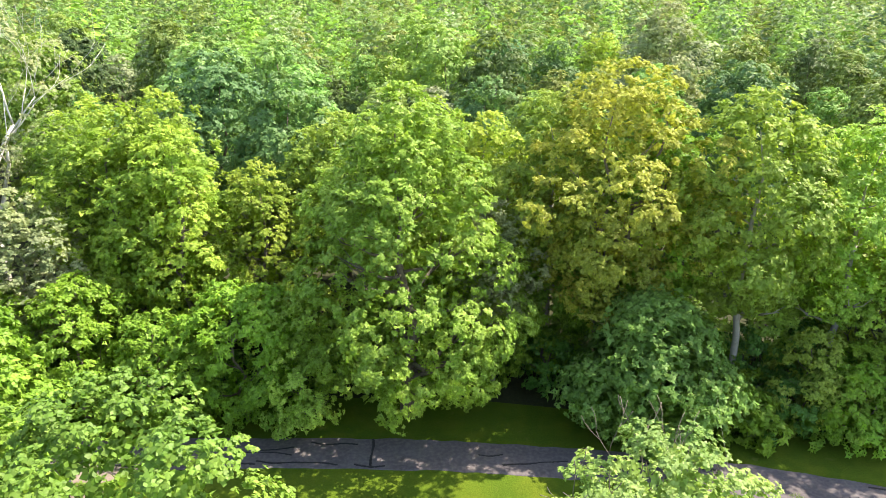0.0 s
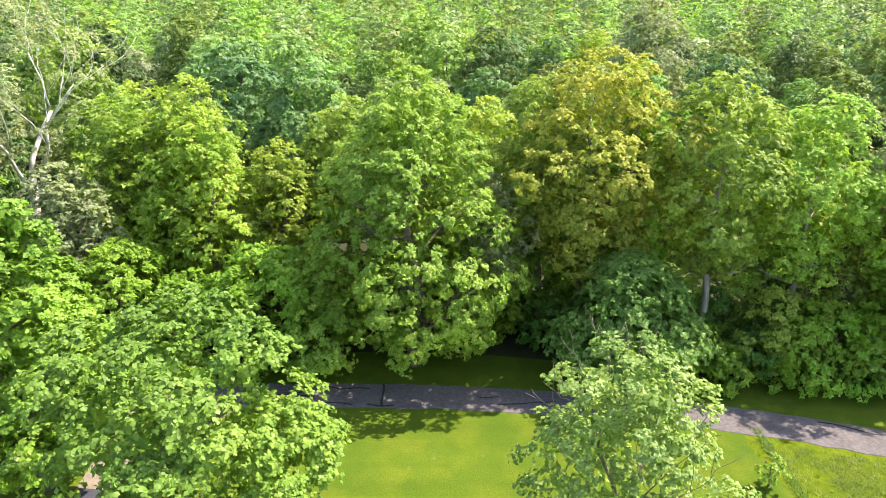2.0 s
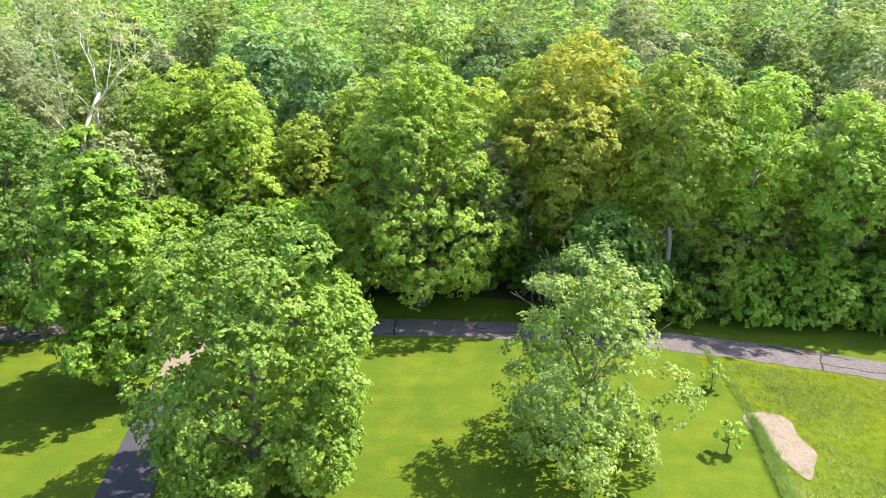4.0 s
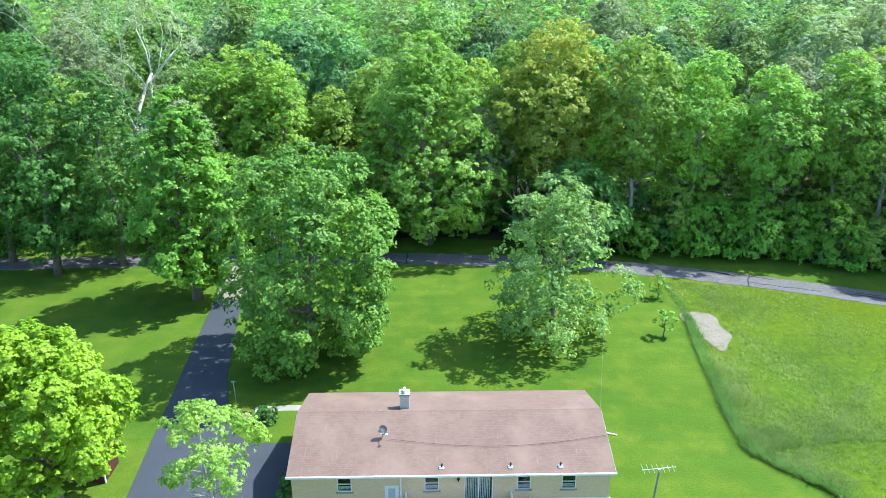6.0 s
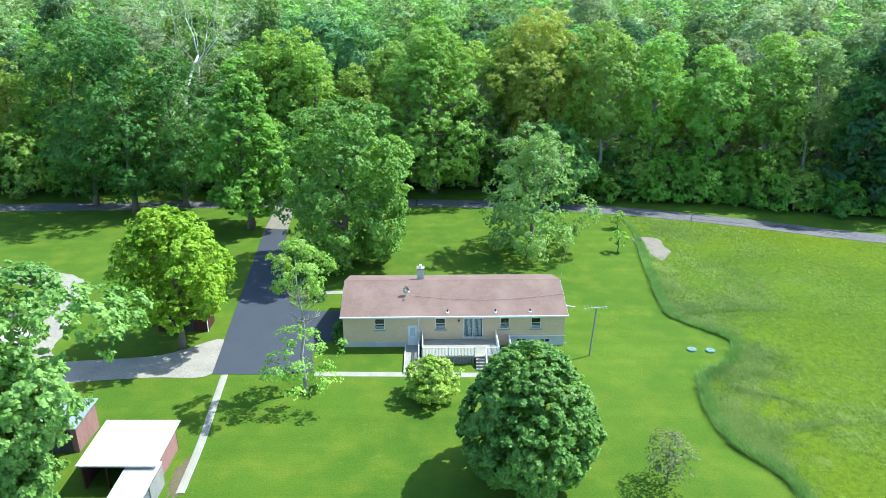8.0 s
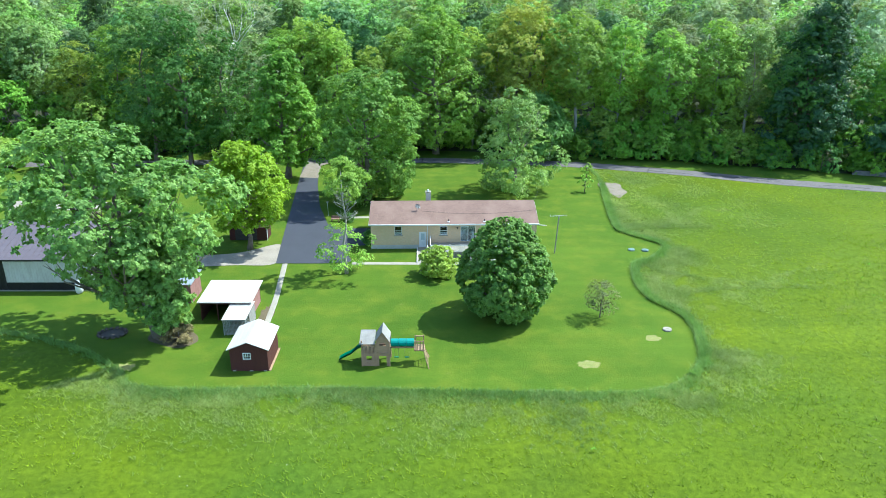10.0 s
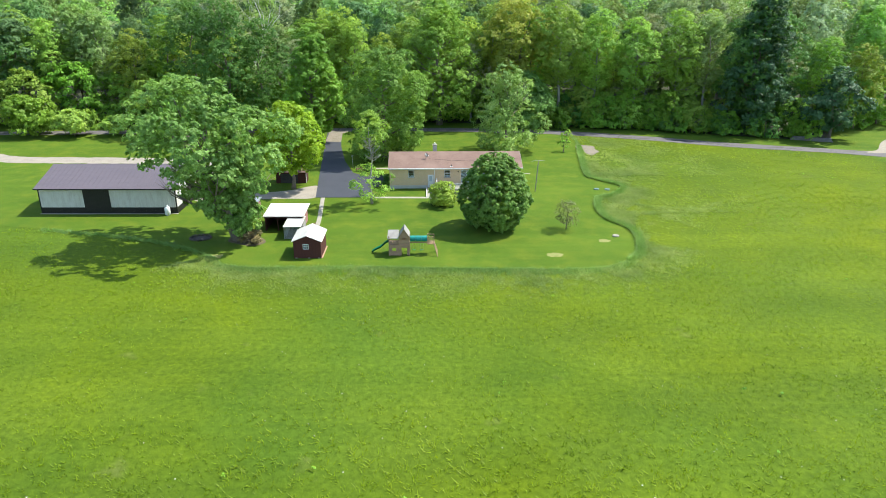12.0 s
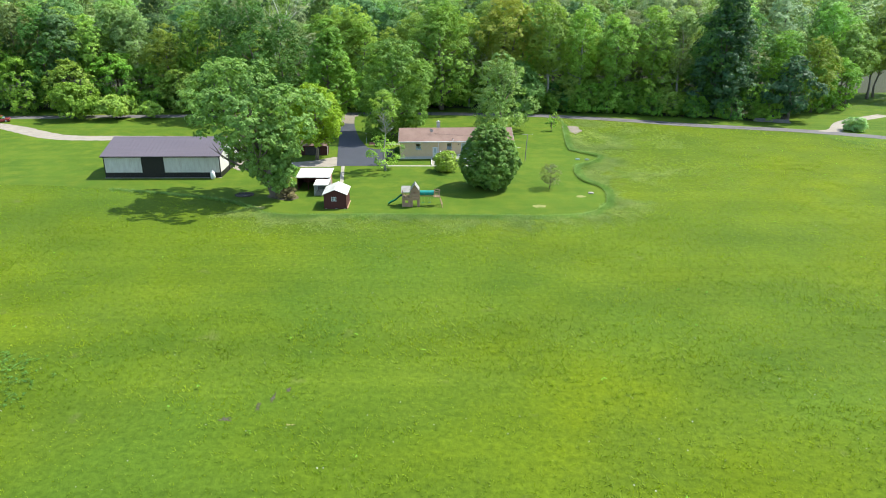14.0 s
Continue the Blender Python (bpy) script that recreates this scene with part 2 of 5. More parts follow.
def ribbon(points, width, z, thick=0.04, ragged=0.0, seed=1):
    rng = random.Random(seed)
    bm = bmesh.new()
    line = smooth_line(points, 14)
    rows = []
    for i, p in enumerate(line):
        d = (line[min(i + 1, len(line) - 1)] - line[max(i - 1, 0)]).normalized()
        s = Vector((-d.y, d.x))
        w = width if not hasattr(width, "__call__") else width(i / (len(line) - 1))
        l, r = w / 2 + rng.uniform(-ragged, ragged), w / 2 + rng.uniform(-ragged, ragged)
        rows.append([bm.verts.new((*(p + s * k), zz)) for k, zz in ((l + 0.05, z - thick), (l, z), (0, z + 0.015), (-r, z), (-r - 0.05, z - thick))])
    for a, b in zip(rows, rows[1:]):
        for k in range(4):
            bm.faces.new((a[k], b[k], b[k + 1], a[k + 1]))
    bmesh.ops.recalc_face_normals(bm, faces=bm.faces[:])
    if bm.faces and sum(f.normal.z for f in bm.faces) < 0:
        bmesh.ops.reverse_faces(bm, faces=bm.faces[:])
    return bm


def sheet(points, z, steps=6, rounded=True):
    """A flat sheet inside a closed line."""
    line = [Vector((p[0], p[1], 0)) for p in (smooth_line(points, steps, True) if rounded else points)]
    bm = bmesh.new()
    vs = [bm.verts.new((p.x, p.y, z)) for p in line]
    for tri in tessellate_polygon([line]):
        a, b, c = (line[i] for i in tri)
        if abs((b - a).cross(c - a).z) > 1e-9:
            bm.faces.new([vs[i] for i in (tri if (b - a).cross(c - a).z > 0 else tri[::-1])])
    return bm


def raw_mesh(name, verts, quads, mat):
    me = bpy.data.meshes.new(name)
    n, k = len(verts), len(quads)
    w = quads.shape[1]
    me.vertices.add(n)
    me.vertices.foreach_set("co", np.asarray(verts, np.float32).ravel())
    me.loops.add(k * w)
    me.loops.foreach_set("vertex_index", np.asarray(quads, np.int32).ravel())
    me.polygons.add(k)
    me.polygons.foreach_set("loop_start", np.arange(0, k * w, w, dtype=np.int32))
    me.update(calc_edges=True)
    me.materials.append(mat)
    return me


# ---- trees ----
def unit(v):
    return v / np.maximum(np.linalg.norm(v, axis=-1, keepdims=True), 1e-9)


def leaves(rng, centres, outward, radius, per, size, droop=0.3, flat=0.7, up=0.8, tuft=6, whole=False, firm=0.3, wide=1.0):
    """Rosettes of leaves over the tops of boughs. whole: each leaf a folded kite, otherwise one plain blade."""
    k = max(1, round(per / tuft))
    n = len(centres) * k
    c, o, r = np.repeat(centres, k, 0), np.repeat(outward, k, 0), np.repeat(radius, k)[:, None]
    d = unit(rng.normal(size=(n, 3)) + 0.75 * o + np.array([0, 0, 0.5]))
    p = c + d * r * rng.uniform(0.45, 1.1, (n, 1)) * np.array([1, 1, flat])
    axis = unit((1 - firm) * (0.55 * d + np.array([0, 0, up])) + (0.35 + 1.1 * firm) * o + 0.4 * (1 - firm) * rng.normal(size=(n, 3)))
    a = unit(np.cross(axis, rng.normal(size=(n, 3))))
    b = np.cross(axis, a)
    p, axis, a, b = (np.repeat(q, tuft, 0) for q in (p, axis, a, b))
    n *= tuft
    turn = ((np.arange(n) % tuft + rng.uniform(-0.35, 0.35, n)) * math.tau / tuft)[:, None]
    side = a * np.cos(turn) + b * np.sin(turn)
    t = unit(side + axis * rng.uniform(-0.55, 0.55, (n, 1)) * (1 - 0.5 * firm) - np.array([0, 0, droop]) * rng.uniform(0.3, 1.2, (n, 1)))
    s = unit(np.cross(t, axis + 0.35 * rng.normal(size=(n, 3))))
    l = size * rng.uniform(0.65, 1.3, (n, 1))
    w = l * rng.uniform(0.36, 0.50, (n, 1)) * wide
    if whole:
        v = np.stack([p, p + t * l * 0.5 + s * w - axis * w * 0.25, p + t * l * 1.08, p + t * l * 0.5 - s * w - axis * w * 0.25], 1)
    else:
        v = np.stack([p + t * l * 0.12 + s * w, p + t * l * 0.22 - s * w, p + t * l * 1.1], 1)
    return v.reshape(-1, 3)


def crown(seed, height, low, radius, widest=0.4, foot=0.5, head=0.6, boughs=150, per=80, size=0.55, bough=1.5, lobes=0.22,
          lean=(0, 0), core=True, up=0.8, droop=0.3, billows=12, billow=0.42, hole=0.0, tuft=6, whole=False, firm=0.3, wide=1.0):
    """The crown's leaves: boughs on a lobed shell, and darker ones within."""
    rng = np.random.default_rng(seed)
    span = height - low

    def reach(u):
        return np.where(u < widest, (np.maximum(u, 0.001) / widest) ** foot, ((1 - u) / (1 - widest)) ** head)

    # the billows: rounded masses inside the crown's outline
    m = billows
    bu = (np.arange(m) + rng.uniform(0.1, 0.9, m)) / m * 0.92 + 0.05
    baz = np.arange(m) * 2.4 + rng.uniform(-0.5, 0.5, m)
    bs = radius * billow * rng.uniform(0.75, 1.25, m) * (0.75 + 0.35 * reach(bu))
    bs = np.minimum(bs, span * 0.32)
    bd = np.maximum(radius * reach(bu) * (1 + lobes * rng.uniform(-1, 1, m)) - bs * 0.8, 0.0)
    bz = np.clip(low + bu * span, low + bs * 0.5, height - bs * 0.8)
    tip = np.argmax(bz)
    bz[tip], bd[tip] = height - bs[tip] * 0.75, bd[tip] * 0.3
    bc = np.stack([lean[0] * bz / height + bd * np.cos(baz), lean[1] * bz / height + bd * np.sin(baz), bz], 1)
    mid = np.array([lean[0] * 0.5, lean[1] * 0.5, low + 0.45 * span])
    k = rng.choice(m, boughs * 3, p=bs ** 2 / np.sum(bs ** 2))
    d = unit(rng.normal(size=(boughs * 3, 3)) + 0.55 * unit(bc[k] - mid) + np.array([0, 0, 0.35]))
    pos = bc[k] + d * bs[k][:, None] * np.where(rng.uniform(size=boughs * 3) < 0.85, rng.uniform(0.82, 1.06, boughs * 3), rng.uniform(0.3, 0.8, boughs * 3))[:, None] * np.array([1, 1, 0.85])
    buried = np.zeros(len(pos), bool)
    for i in range(m):
        buried |= (k != i) & (np.linalg.norm(pos - bc[i], axis=1) < bs[i] * 0.72)
    keep = ~buried & (pos[:, 2] > low)
    centres, out = pos[keep][:boughs], unit(d + 0.6 * unit(pos - mid))[keep][:boughs]
    if hole:
        k = rng.uniform(size=len(centres)) > hole
        centres, out = centres[k], out[k]
    br = bough * rng.uniform(0.65, 1.25, len(centres))
    v = leaves(rng, centres, out, br, per, size, droop, up=up, tuft=tuft, whole=whole, firm=firm, wide=wide)
    if core:
        k = max(30, boughs // 2)
        uu = rng.uniform(0.03, 0.9, k)
        sh = reach(uu) * radius * 0.74
        a2, q = rng.uniform(0, math.tau, k), np.sqrt(rng.uniform(0, 1, k))
        zz = low + uu * (height - low)
        c2 = np.stack([lean[0] * zz / height + sh * q * np.cos(a2), lean[1] * zz / height + sh * q * np.sin(a2), zz], 1)
        v = np.concatenate([v, leaves(rng, c2, unit(rng.normal(size=(k, 3))), np.full(k, bough * 1.2), max(6, per // 3), size * 1.5, droop, whole=whole)])
    return v, np.arange(len(v)).reshape(-1, 4 if whole else 3)


def limbs(seed, height, low, radius, count=8, girth=0.3, lean=(0, 0), trunks=1, sides=7, reach=0.75, least=0.03):
    rng = random.Random(seed)
    bm = bmesh.new()
    for k in range(trunks):
        a0 = rng.uniform(0, math.tau)
        off = Vector((math.cos(a0), math.sin(a0), 0)) * (0.0 if trunks == 1 else radius * 0.25)
        pts, rad = [], []
        for i in range(8):
            f = i / 7
            z = f * height * 0.9
            w = 0.025 * radius * min(f * 4, 1)
            pts.append(Vector((lean[0] * f, lean[1] * f, z)) + off * (0.15 + f) + Vector((rng.uniform(-w, w), rng.uniform(-w, w), 0)) * 4)
            rad.append(girth * (1.5 if i == 0 else 1.0) * (1 - f) ** 0.8 + 0.03)
        pts[0].z = -0.15
        tube(bm, pts, rad, sides)
        for j in range(count // trunks):
            f = rng.uniform(max(low / height * 0.8, 0.12), 0.8)
            i = min(int(f * 7), 6)
            p = pts[i].lerp(pts[i + 1], f * 7 - i)
            a = j * 2.4 + rng.uniform(-0.4, 0.4)
            l = radius * reach * rng.uniform(0.7, 1.1) * (1 - 0.5 * f)
            rise = l * rng.uniform(0.35, 0.9)
            g = girth * (1 - f) * 0.55 + least
            d = Vector((math.cos(a), math.sin(a), 0))
            tube(bm, [p, p + d * l * 0.35 + Vector((0, 0, rise * 0.2)), p + d * l * 0.7 + Vector((0, 0, rise * 0.6)), p + d * l + Vector((0, 0, rise))], [g, g * 0.75, g * 0.5, 0.02], 5)
            for s in (-0.5, 0.5):
                q = p + d * l * 0.5 + Vector((0, 0, rise * 0.35))
                e = Vector((math.cos(a + s), math.sin(a + s), 0))
                tube(bm, [q, q + e * l * 0.3 + Vector((0, 0, rise * 0.3)), q + e * l * 0.5 + Vector((0, 0, rise * 0.8))], [g * 0.5, g * 0.35, least * 0.5], 4)
    return bm


def forks(seed, height, spread, girth, splits=5, twist=0.34):
    """A trunk that parts again and again into crooked limbs."""
    rng = random.Random(seed)
    bm = bmesh.new()

    def grow(p, d, length, r, level):
        pts, rad = [p.copy()], [r]
        for k in range(4):
            d = (d + Vector((rng.uniform(-1, 1), rng.uniform(-1, 1), rng.uniform(-0.3, 0.75))) * twist * (0.35 if level == 0 else 0.8)).normalized()
            p = p + d * length / 4
            pts.append(p.copy())
            rad.append(max(r * (1 - 0.11 * (k + 1)), 0.018))
        tube(bm, pts, rad, 7 if level < 2 else 4)
        if level < splits:
            turn = rng.uniform(0, math.tau)
            for k in range(3 if level < 2 else 2):
                a = turn + k * (2.1 if level < 2 else math.pi) + rng.uniform(-0.5, 0.5)
                q = (d + Vector((math.cos(a), math.sin(a), 0.1)) * spread * rng.uniform(0.6, 1.15)).normalized()
                grow(pts[-1] if k == 0 else pts[3], q, length * rng.uniform(0.6, 0.85), rad[-1] * (0.78 if k == 0 else 0.6), level + 1)

    grow(Vector((0, 0, -0.2)), Vector((0.03, -0.02, 1)), height * 0.34, girth, 0)
    return bm


def tree(name, x, y, leaf, label, category="tree", group="", seed=1, trunk=BARK, limb=None, rz=0, trunk_name="trunk", **shape):
    ob = thing(name, label, category, x, y, 0, rz, group)
    lean = shape.get("lean", (0, 0))
    if limb and "spread" in limb:
        wood = forks(seed, shape["height"], **limb)
    else:
        wood = limbs(seed, shape["height"], shape["low"], shape["radius"], lean=lean, **(limb or {}))
    part(trunk_name, wood, trunk, ob, smooth=True)
    v, q = crown(seed, **shape)
    c = new("crown", raw_mesh("crown", v, q, LEAF[leaf]))
    c.parent = ob
    return ob


# ---- ground, lawn, roads ----
def ragged(cx, cy, rx, ry, seed, least=0.62, most=1.2):
    """An uneven closed line round a worn place."""
    r = random.Random(seed)
    return [(cx + rx * math.cos(a) * k, cy + ry * math.sin(a) * k) for a, k in ((i * math.tau / 26, r.uniform(least, most)) for i in range(26))]


BARE_GRAVEL = surface("stony_bare_ground", (0.185, 0.150, 0.118), (0.095, 0.098, 0.050), (0.27, 0.23, 0.195), 0.9, 4.0, 0.95, 0.8, 0.03)
def ground_sheet():
    xs = np.concatenate([np.linspace(-2600, -300, 12), np.linspace(-260, 260, 40), np.linspace(300, 2600, 12)])
    ys = np.concatenate([np.linspace(-1500, -200, 8), np.linspace(-160, 200, 30), np.linspace(240, 3800, 30)])
    gx, gy = np.meshgrid(xs, ys)
    gz = hill(gx, gy)
    v = np.stack([gx, gy, gz], -1).reshape(-1, 3)
    w = len(xs)
    i, j = np.meshgrid(np.arange(w - 1), np.arange(len(ys) - 1))
    a = (j * w + i).ravel()
    return v, np.stack([a, a + 1, a + w + 1, a + w], 1)


def hill(x, y):
    """Level round the house, rising gently under the far woods."""
    f = np.clip((np.asarray(y, float) - 180) / 700, 0, 1)
    return 26 * f * f * (3 - 2 * f)


tagged(new("ground", raw_mesh("ground", *ground_sheet(), MEADOW)), "rough yellow-green meadow ground, level and unmown", "ground", kind="structure")
LAWN_EDGE = [(26.3, 43.0), (26.4, 32.6), (25.0, 22.0), (23.5, 8.0), (25.0, 4.5), (28.2, 0.5), (26.0, -3.7), (22.6, -6.5), (21.4, -11.6), (21.7, -16.6),
             (24.2, -21.6), (23.7, -27.5), (21.9, -32.0), (16.5, -35.8), (4.3, -35.9), (-12.5, -35.3), (-28.5, -35.2), (-33.0, -31.5), (-42.0, -26.0),
             (-60.0, -21.0), (-85.0, -18.0), (-150.0, -14.0), (-150.0, 54.0), (-70.0, 54.0), (0.0, 56.0), (40.0, 49.0), (60.0, 42.0), (80.0, 35.0),
             (88.0, 26.0), (84.0, 24.0), (59.0, 32.0), (42.0, 39.0)]
part("lawn", sheet(LAWN_EDGE, 0.02, 5), LAWN, None, "mown bright green lawn with a curved edge", kind="structure")
part("far_lawn", sheet([(88, 10), (150, 0), (170, 80), (95, 75), (88, 40)], 0.022), LAWN, None, "mown lawn beside the side drive", kind="structure")
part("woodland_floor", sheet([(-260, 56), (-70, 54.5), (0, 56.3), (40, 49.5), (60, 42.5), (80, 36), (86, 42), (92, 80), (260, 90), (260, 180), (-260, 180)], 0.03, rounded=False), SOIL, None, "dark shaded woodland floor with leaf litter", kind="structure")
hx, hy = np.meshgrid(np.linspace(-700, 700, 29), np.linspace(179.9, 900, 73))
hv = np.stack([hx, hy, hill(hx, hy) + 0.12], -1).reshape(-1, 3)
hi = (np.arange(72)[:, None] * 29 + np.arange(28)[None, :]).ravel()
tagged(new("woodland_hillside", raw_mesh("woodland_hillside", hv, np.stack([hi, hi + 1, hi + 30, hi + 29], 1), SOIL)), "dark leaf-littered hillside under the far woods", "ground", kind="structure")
ROAD_LINE = [(-170, 40), (-110, 43.5), (-70, 45.2), (-29, 47.6), (-7, 48.0), (8, 47.0), (23, 44.9), (41.5, 39.3), (59, 32.2), (84, 24.5), (110, 10), (150, -16)]
road = part("road", ribbon(ROAD_LINE, 3.9, 0.05, ragged=0.12), ROAD, None, "narrow cracked grey asphalt lane", kind="structure")
crng = random.Random(8)
rl = smooth_line(ROAD_LINE, 14)
for run in range(22):
    i = crng.randrange(28, 118)
    side, pts = crng.uniform(-1.6, 1.6), []
    for j in range(crng.randrange(3, 9)):
        q, d = rl[min(i + j, len(rl) - 1)], (rl[min(i + j + 1, len(rl) - 1)] - rl[min(i + j, len(rl) - 2)]).normalized()
        side += crng.uniform(-0.35, 0.35)
        pts.append((q + Vector((-d.y, d.x)) * max(-1.9, min(1.9, side)))[:])
    if run % 6 == 0:
        q, d = rl[i], (rl[i + 1] - rl[i]).normalized()
        n = Vector((-d.y, d.x))
        pts = [(q + n * w + d * crng.uniform(-0.25, 0.25))[:] for w in (-1.9, -0.9, 0.2, 1.1, 1.9)]
    part("crack", ribbon(pts, 0.10, 0.069, 0.01, 0.03, seed=run), CRACK, road)
part("driveway", sheet([(-28.9, 45.8), (-26.8, 25.4), (-24.6, 5.0), (-23.4, -6.0), (-17.5, -6.0), (-13.6, -5.6), (-14.6, -2.5), (-14.2, 0.2), (-12.0, 0.6), (-12.0, 7.4), (-16.9, 7.5), (-19.0, 9.5),
     (-21.5, 18), (-23.8, 30.3), (-25.8, 45.8)], 0.055, rounded=False), DRIVE, None, "dark sealed asphalt driveway with a parking pad", kind="structure")
part("driveway_apron", sheet([(-29.6, 46.3), (-28.3, 44.0), (-27.9, 35.2), (-24.4, 34.8), (-25.2, 43.5), (-23.6, 46.3)], 0.062, rounded=False), BARE_GRAVEL, None, "pale worn mouth of the driveway at the lane", kind="structure")
part("gravel_apron", sheet([(-24.3, 0.9), (-23.5, -6.0), (-29, -6.6), (-36, -7.5), (-41.5, -9), (-41.5, -4.5), (-37.6, -3.6), (-29.5, -2.4)], 0.045), GRAVEL, None, "pale gravel apron between driveway and barn", kind="structure")
part("gravel_lane", ribbon([(-140, 44), (-110, 33), (-90, 20.5), (-75, 18.8), (-59, 18.2), (-48, 15), (-45, 8), (-43, -2), (-40, -7)], 4.6, 0.042, ragged=0.2), GRAVEL, None, "pale gravel lane passing the barn", kind="structure")
part("side_drive", ribbon([(84, 25), (87, 25), (90, 27), (97, 36), (112, 45)], 3.2, 0.045), GRAVEL, None, "pale gravel side drive", kind="structure")
part("garden_path", ribbon([(-13.7, -5.9), (-6, -6.0), (3.0, -6.1)], 0.75, 0.05), CONCRETE, None, "narrow concrete path in front of the house", kind="structure")
part("garden_path", ribbon([(-22.2, -6.1), (-21.6, -12), (-21.1, -17), (-20.8, -22.5)], 0.58, 0.052), CONCRETE, None, "narrow concrete path to the sheds", kind="structure")
part("back_path", ribbon([(-17.5, 12.2), (-15, 12.5), (-11, 12.6)], 0.8, 0.05), CONCRETE, None, "short concrete path behind the house", kind="structure")
part("gravel_patch", sheet([(25.9, 31.2), (27.4, 31.7), (29.0, 31.4), (29.7, 30.2), (29.4, 28.2), (29.8, 26.0), (28.8, 24.3), (27.6, 22.6), (26.8, 24.6), (26.0, 27.0), (25.7, 29.4)], 0.06), BARE_GRAVEL, None, "bare patch of pale gravel in the meadow", kind="structure")

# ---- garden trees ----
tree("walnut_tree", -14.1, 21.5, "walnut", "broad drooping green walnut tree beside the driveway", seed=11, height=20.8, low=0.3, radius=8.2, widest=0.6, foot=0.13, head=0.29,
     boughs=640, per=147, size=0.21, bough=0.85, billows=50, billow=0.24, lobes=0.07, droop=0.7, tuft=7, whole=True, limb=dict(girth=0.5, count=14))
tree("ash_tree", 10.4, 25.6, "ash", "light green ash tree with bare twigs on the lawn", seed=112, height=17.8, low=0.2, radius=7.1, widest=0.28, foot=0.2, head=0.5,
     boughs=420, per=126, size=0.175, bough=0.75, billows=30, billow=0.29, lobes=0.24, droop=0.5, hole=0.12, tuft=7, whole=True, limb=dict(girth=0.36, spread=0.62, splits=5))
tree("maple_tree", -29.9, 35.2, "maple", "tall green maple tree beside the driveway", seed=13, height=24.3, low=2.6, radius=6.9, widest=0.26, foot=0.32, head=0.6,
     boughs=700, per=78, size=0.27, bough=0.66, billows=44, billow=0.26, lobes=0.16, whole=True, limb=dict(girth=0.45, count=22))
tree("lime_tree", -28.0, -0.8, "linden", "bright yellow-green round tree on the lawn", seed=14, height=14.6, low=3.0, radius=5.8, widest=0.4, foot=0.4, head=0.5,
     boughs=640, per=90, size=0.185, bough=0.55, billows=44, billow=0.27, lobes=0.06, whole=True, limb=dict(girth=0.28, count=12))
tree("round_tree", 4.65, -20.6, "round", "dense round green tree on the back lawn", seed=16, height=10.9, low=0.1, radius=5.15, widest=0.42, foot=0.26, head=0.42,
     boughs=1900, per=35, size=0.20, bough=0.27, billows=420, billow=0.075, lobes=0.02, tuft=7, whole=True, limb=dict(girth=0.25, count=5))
tree("flowering_bush", -2.5, -9.8, "spirea", "rounded yellow-green bush before the deck", "bush", seed=17, height=3.6, low=0.05, radius=2.6, widest=0.45, foot=0.35, head=0.5,
     boughs=220, per=60, size=0.15, bough=0.34, billows=18, lobes=0.1, whole=True, limb=dict(girth=0.08, count=6), trunk_name="stem")
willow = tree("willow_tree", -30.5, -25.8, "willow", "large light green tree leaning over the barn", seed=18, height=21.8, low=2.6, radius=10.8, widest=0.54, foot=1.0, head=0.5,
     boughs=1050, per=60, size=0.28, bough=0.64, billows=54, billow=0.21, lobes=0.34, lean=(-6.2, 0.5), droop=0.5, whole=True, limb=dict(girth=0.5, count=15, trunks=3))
wv, wq = crown(181, height=16.5, low=0.6, radius=3.5, widest=0.45, foot=0.35, head=0.6, boughs=300, per=66, size=0.28, bough=0.6, billows=22, billow=0.34, lobes=0.25, droop=0.5, whole=True)
skirt = new("lower_crown", raw_mesh("lower_crown", wv, wq, LEAF["willow"]))
skirt.parent = willow
skirt.location = (0.4, -0.4, 0)

willow.scale = (1, 0.78, 1)

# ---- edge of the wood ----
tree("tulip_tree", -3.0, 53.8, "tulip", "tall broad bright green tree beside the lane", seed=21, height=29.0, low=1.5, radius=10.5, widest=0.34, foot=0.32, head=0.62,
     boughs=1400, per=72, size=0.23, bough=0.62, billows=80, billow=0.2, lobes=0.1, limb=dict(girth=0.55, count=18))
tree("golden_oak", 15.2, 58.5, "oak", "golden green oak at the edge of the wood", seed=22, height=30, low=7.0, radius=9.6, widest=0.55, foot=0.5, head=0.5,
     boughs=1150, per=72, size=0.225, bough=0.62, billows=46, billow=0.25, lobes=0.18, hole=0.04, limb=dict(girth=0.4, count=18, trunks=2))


# ---- the wood ----
def forest_tree(name, leaf, label, seed, trunk=BARK, **shape):
    ob = tree(name, 0, 0, leaf, label, seed=seed, group="trees of the wood", trunk=trunk, **shape)
    return ob


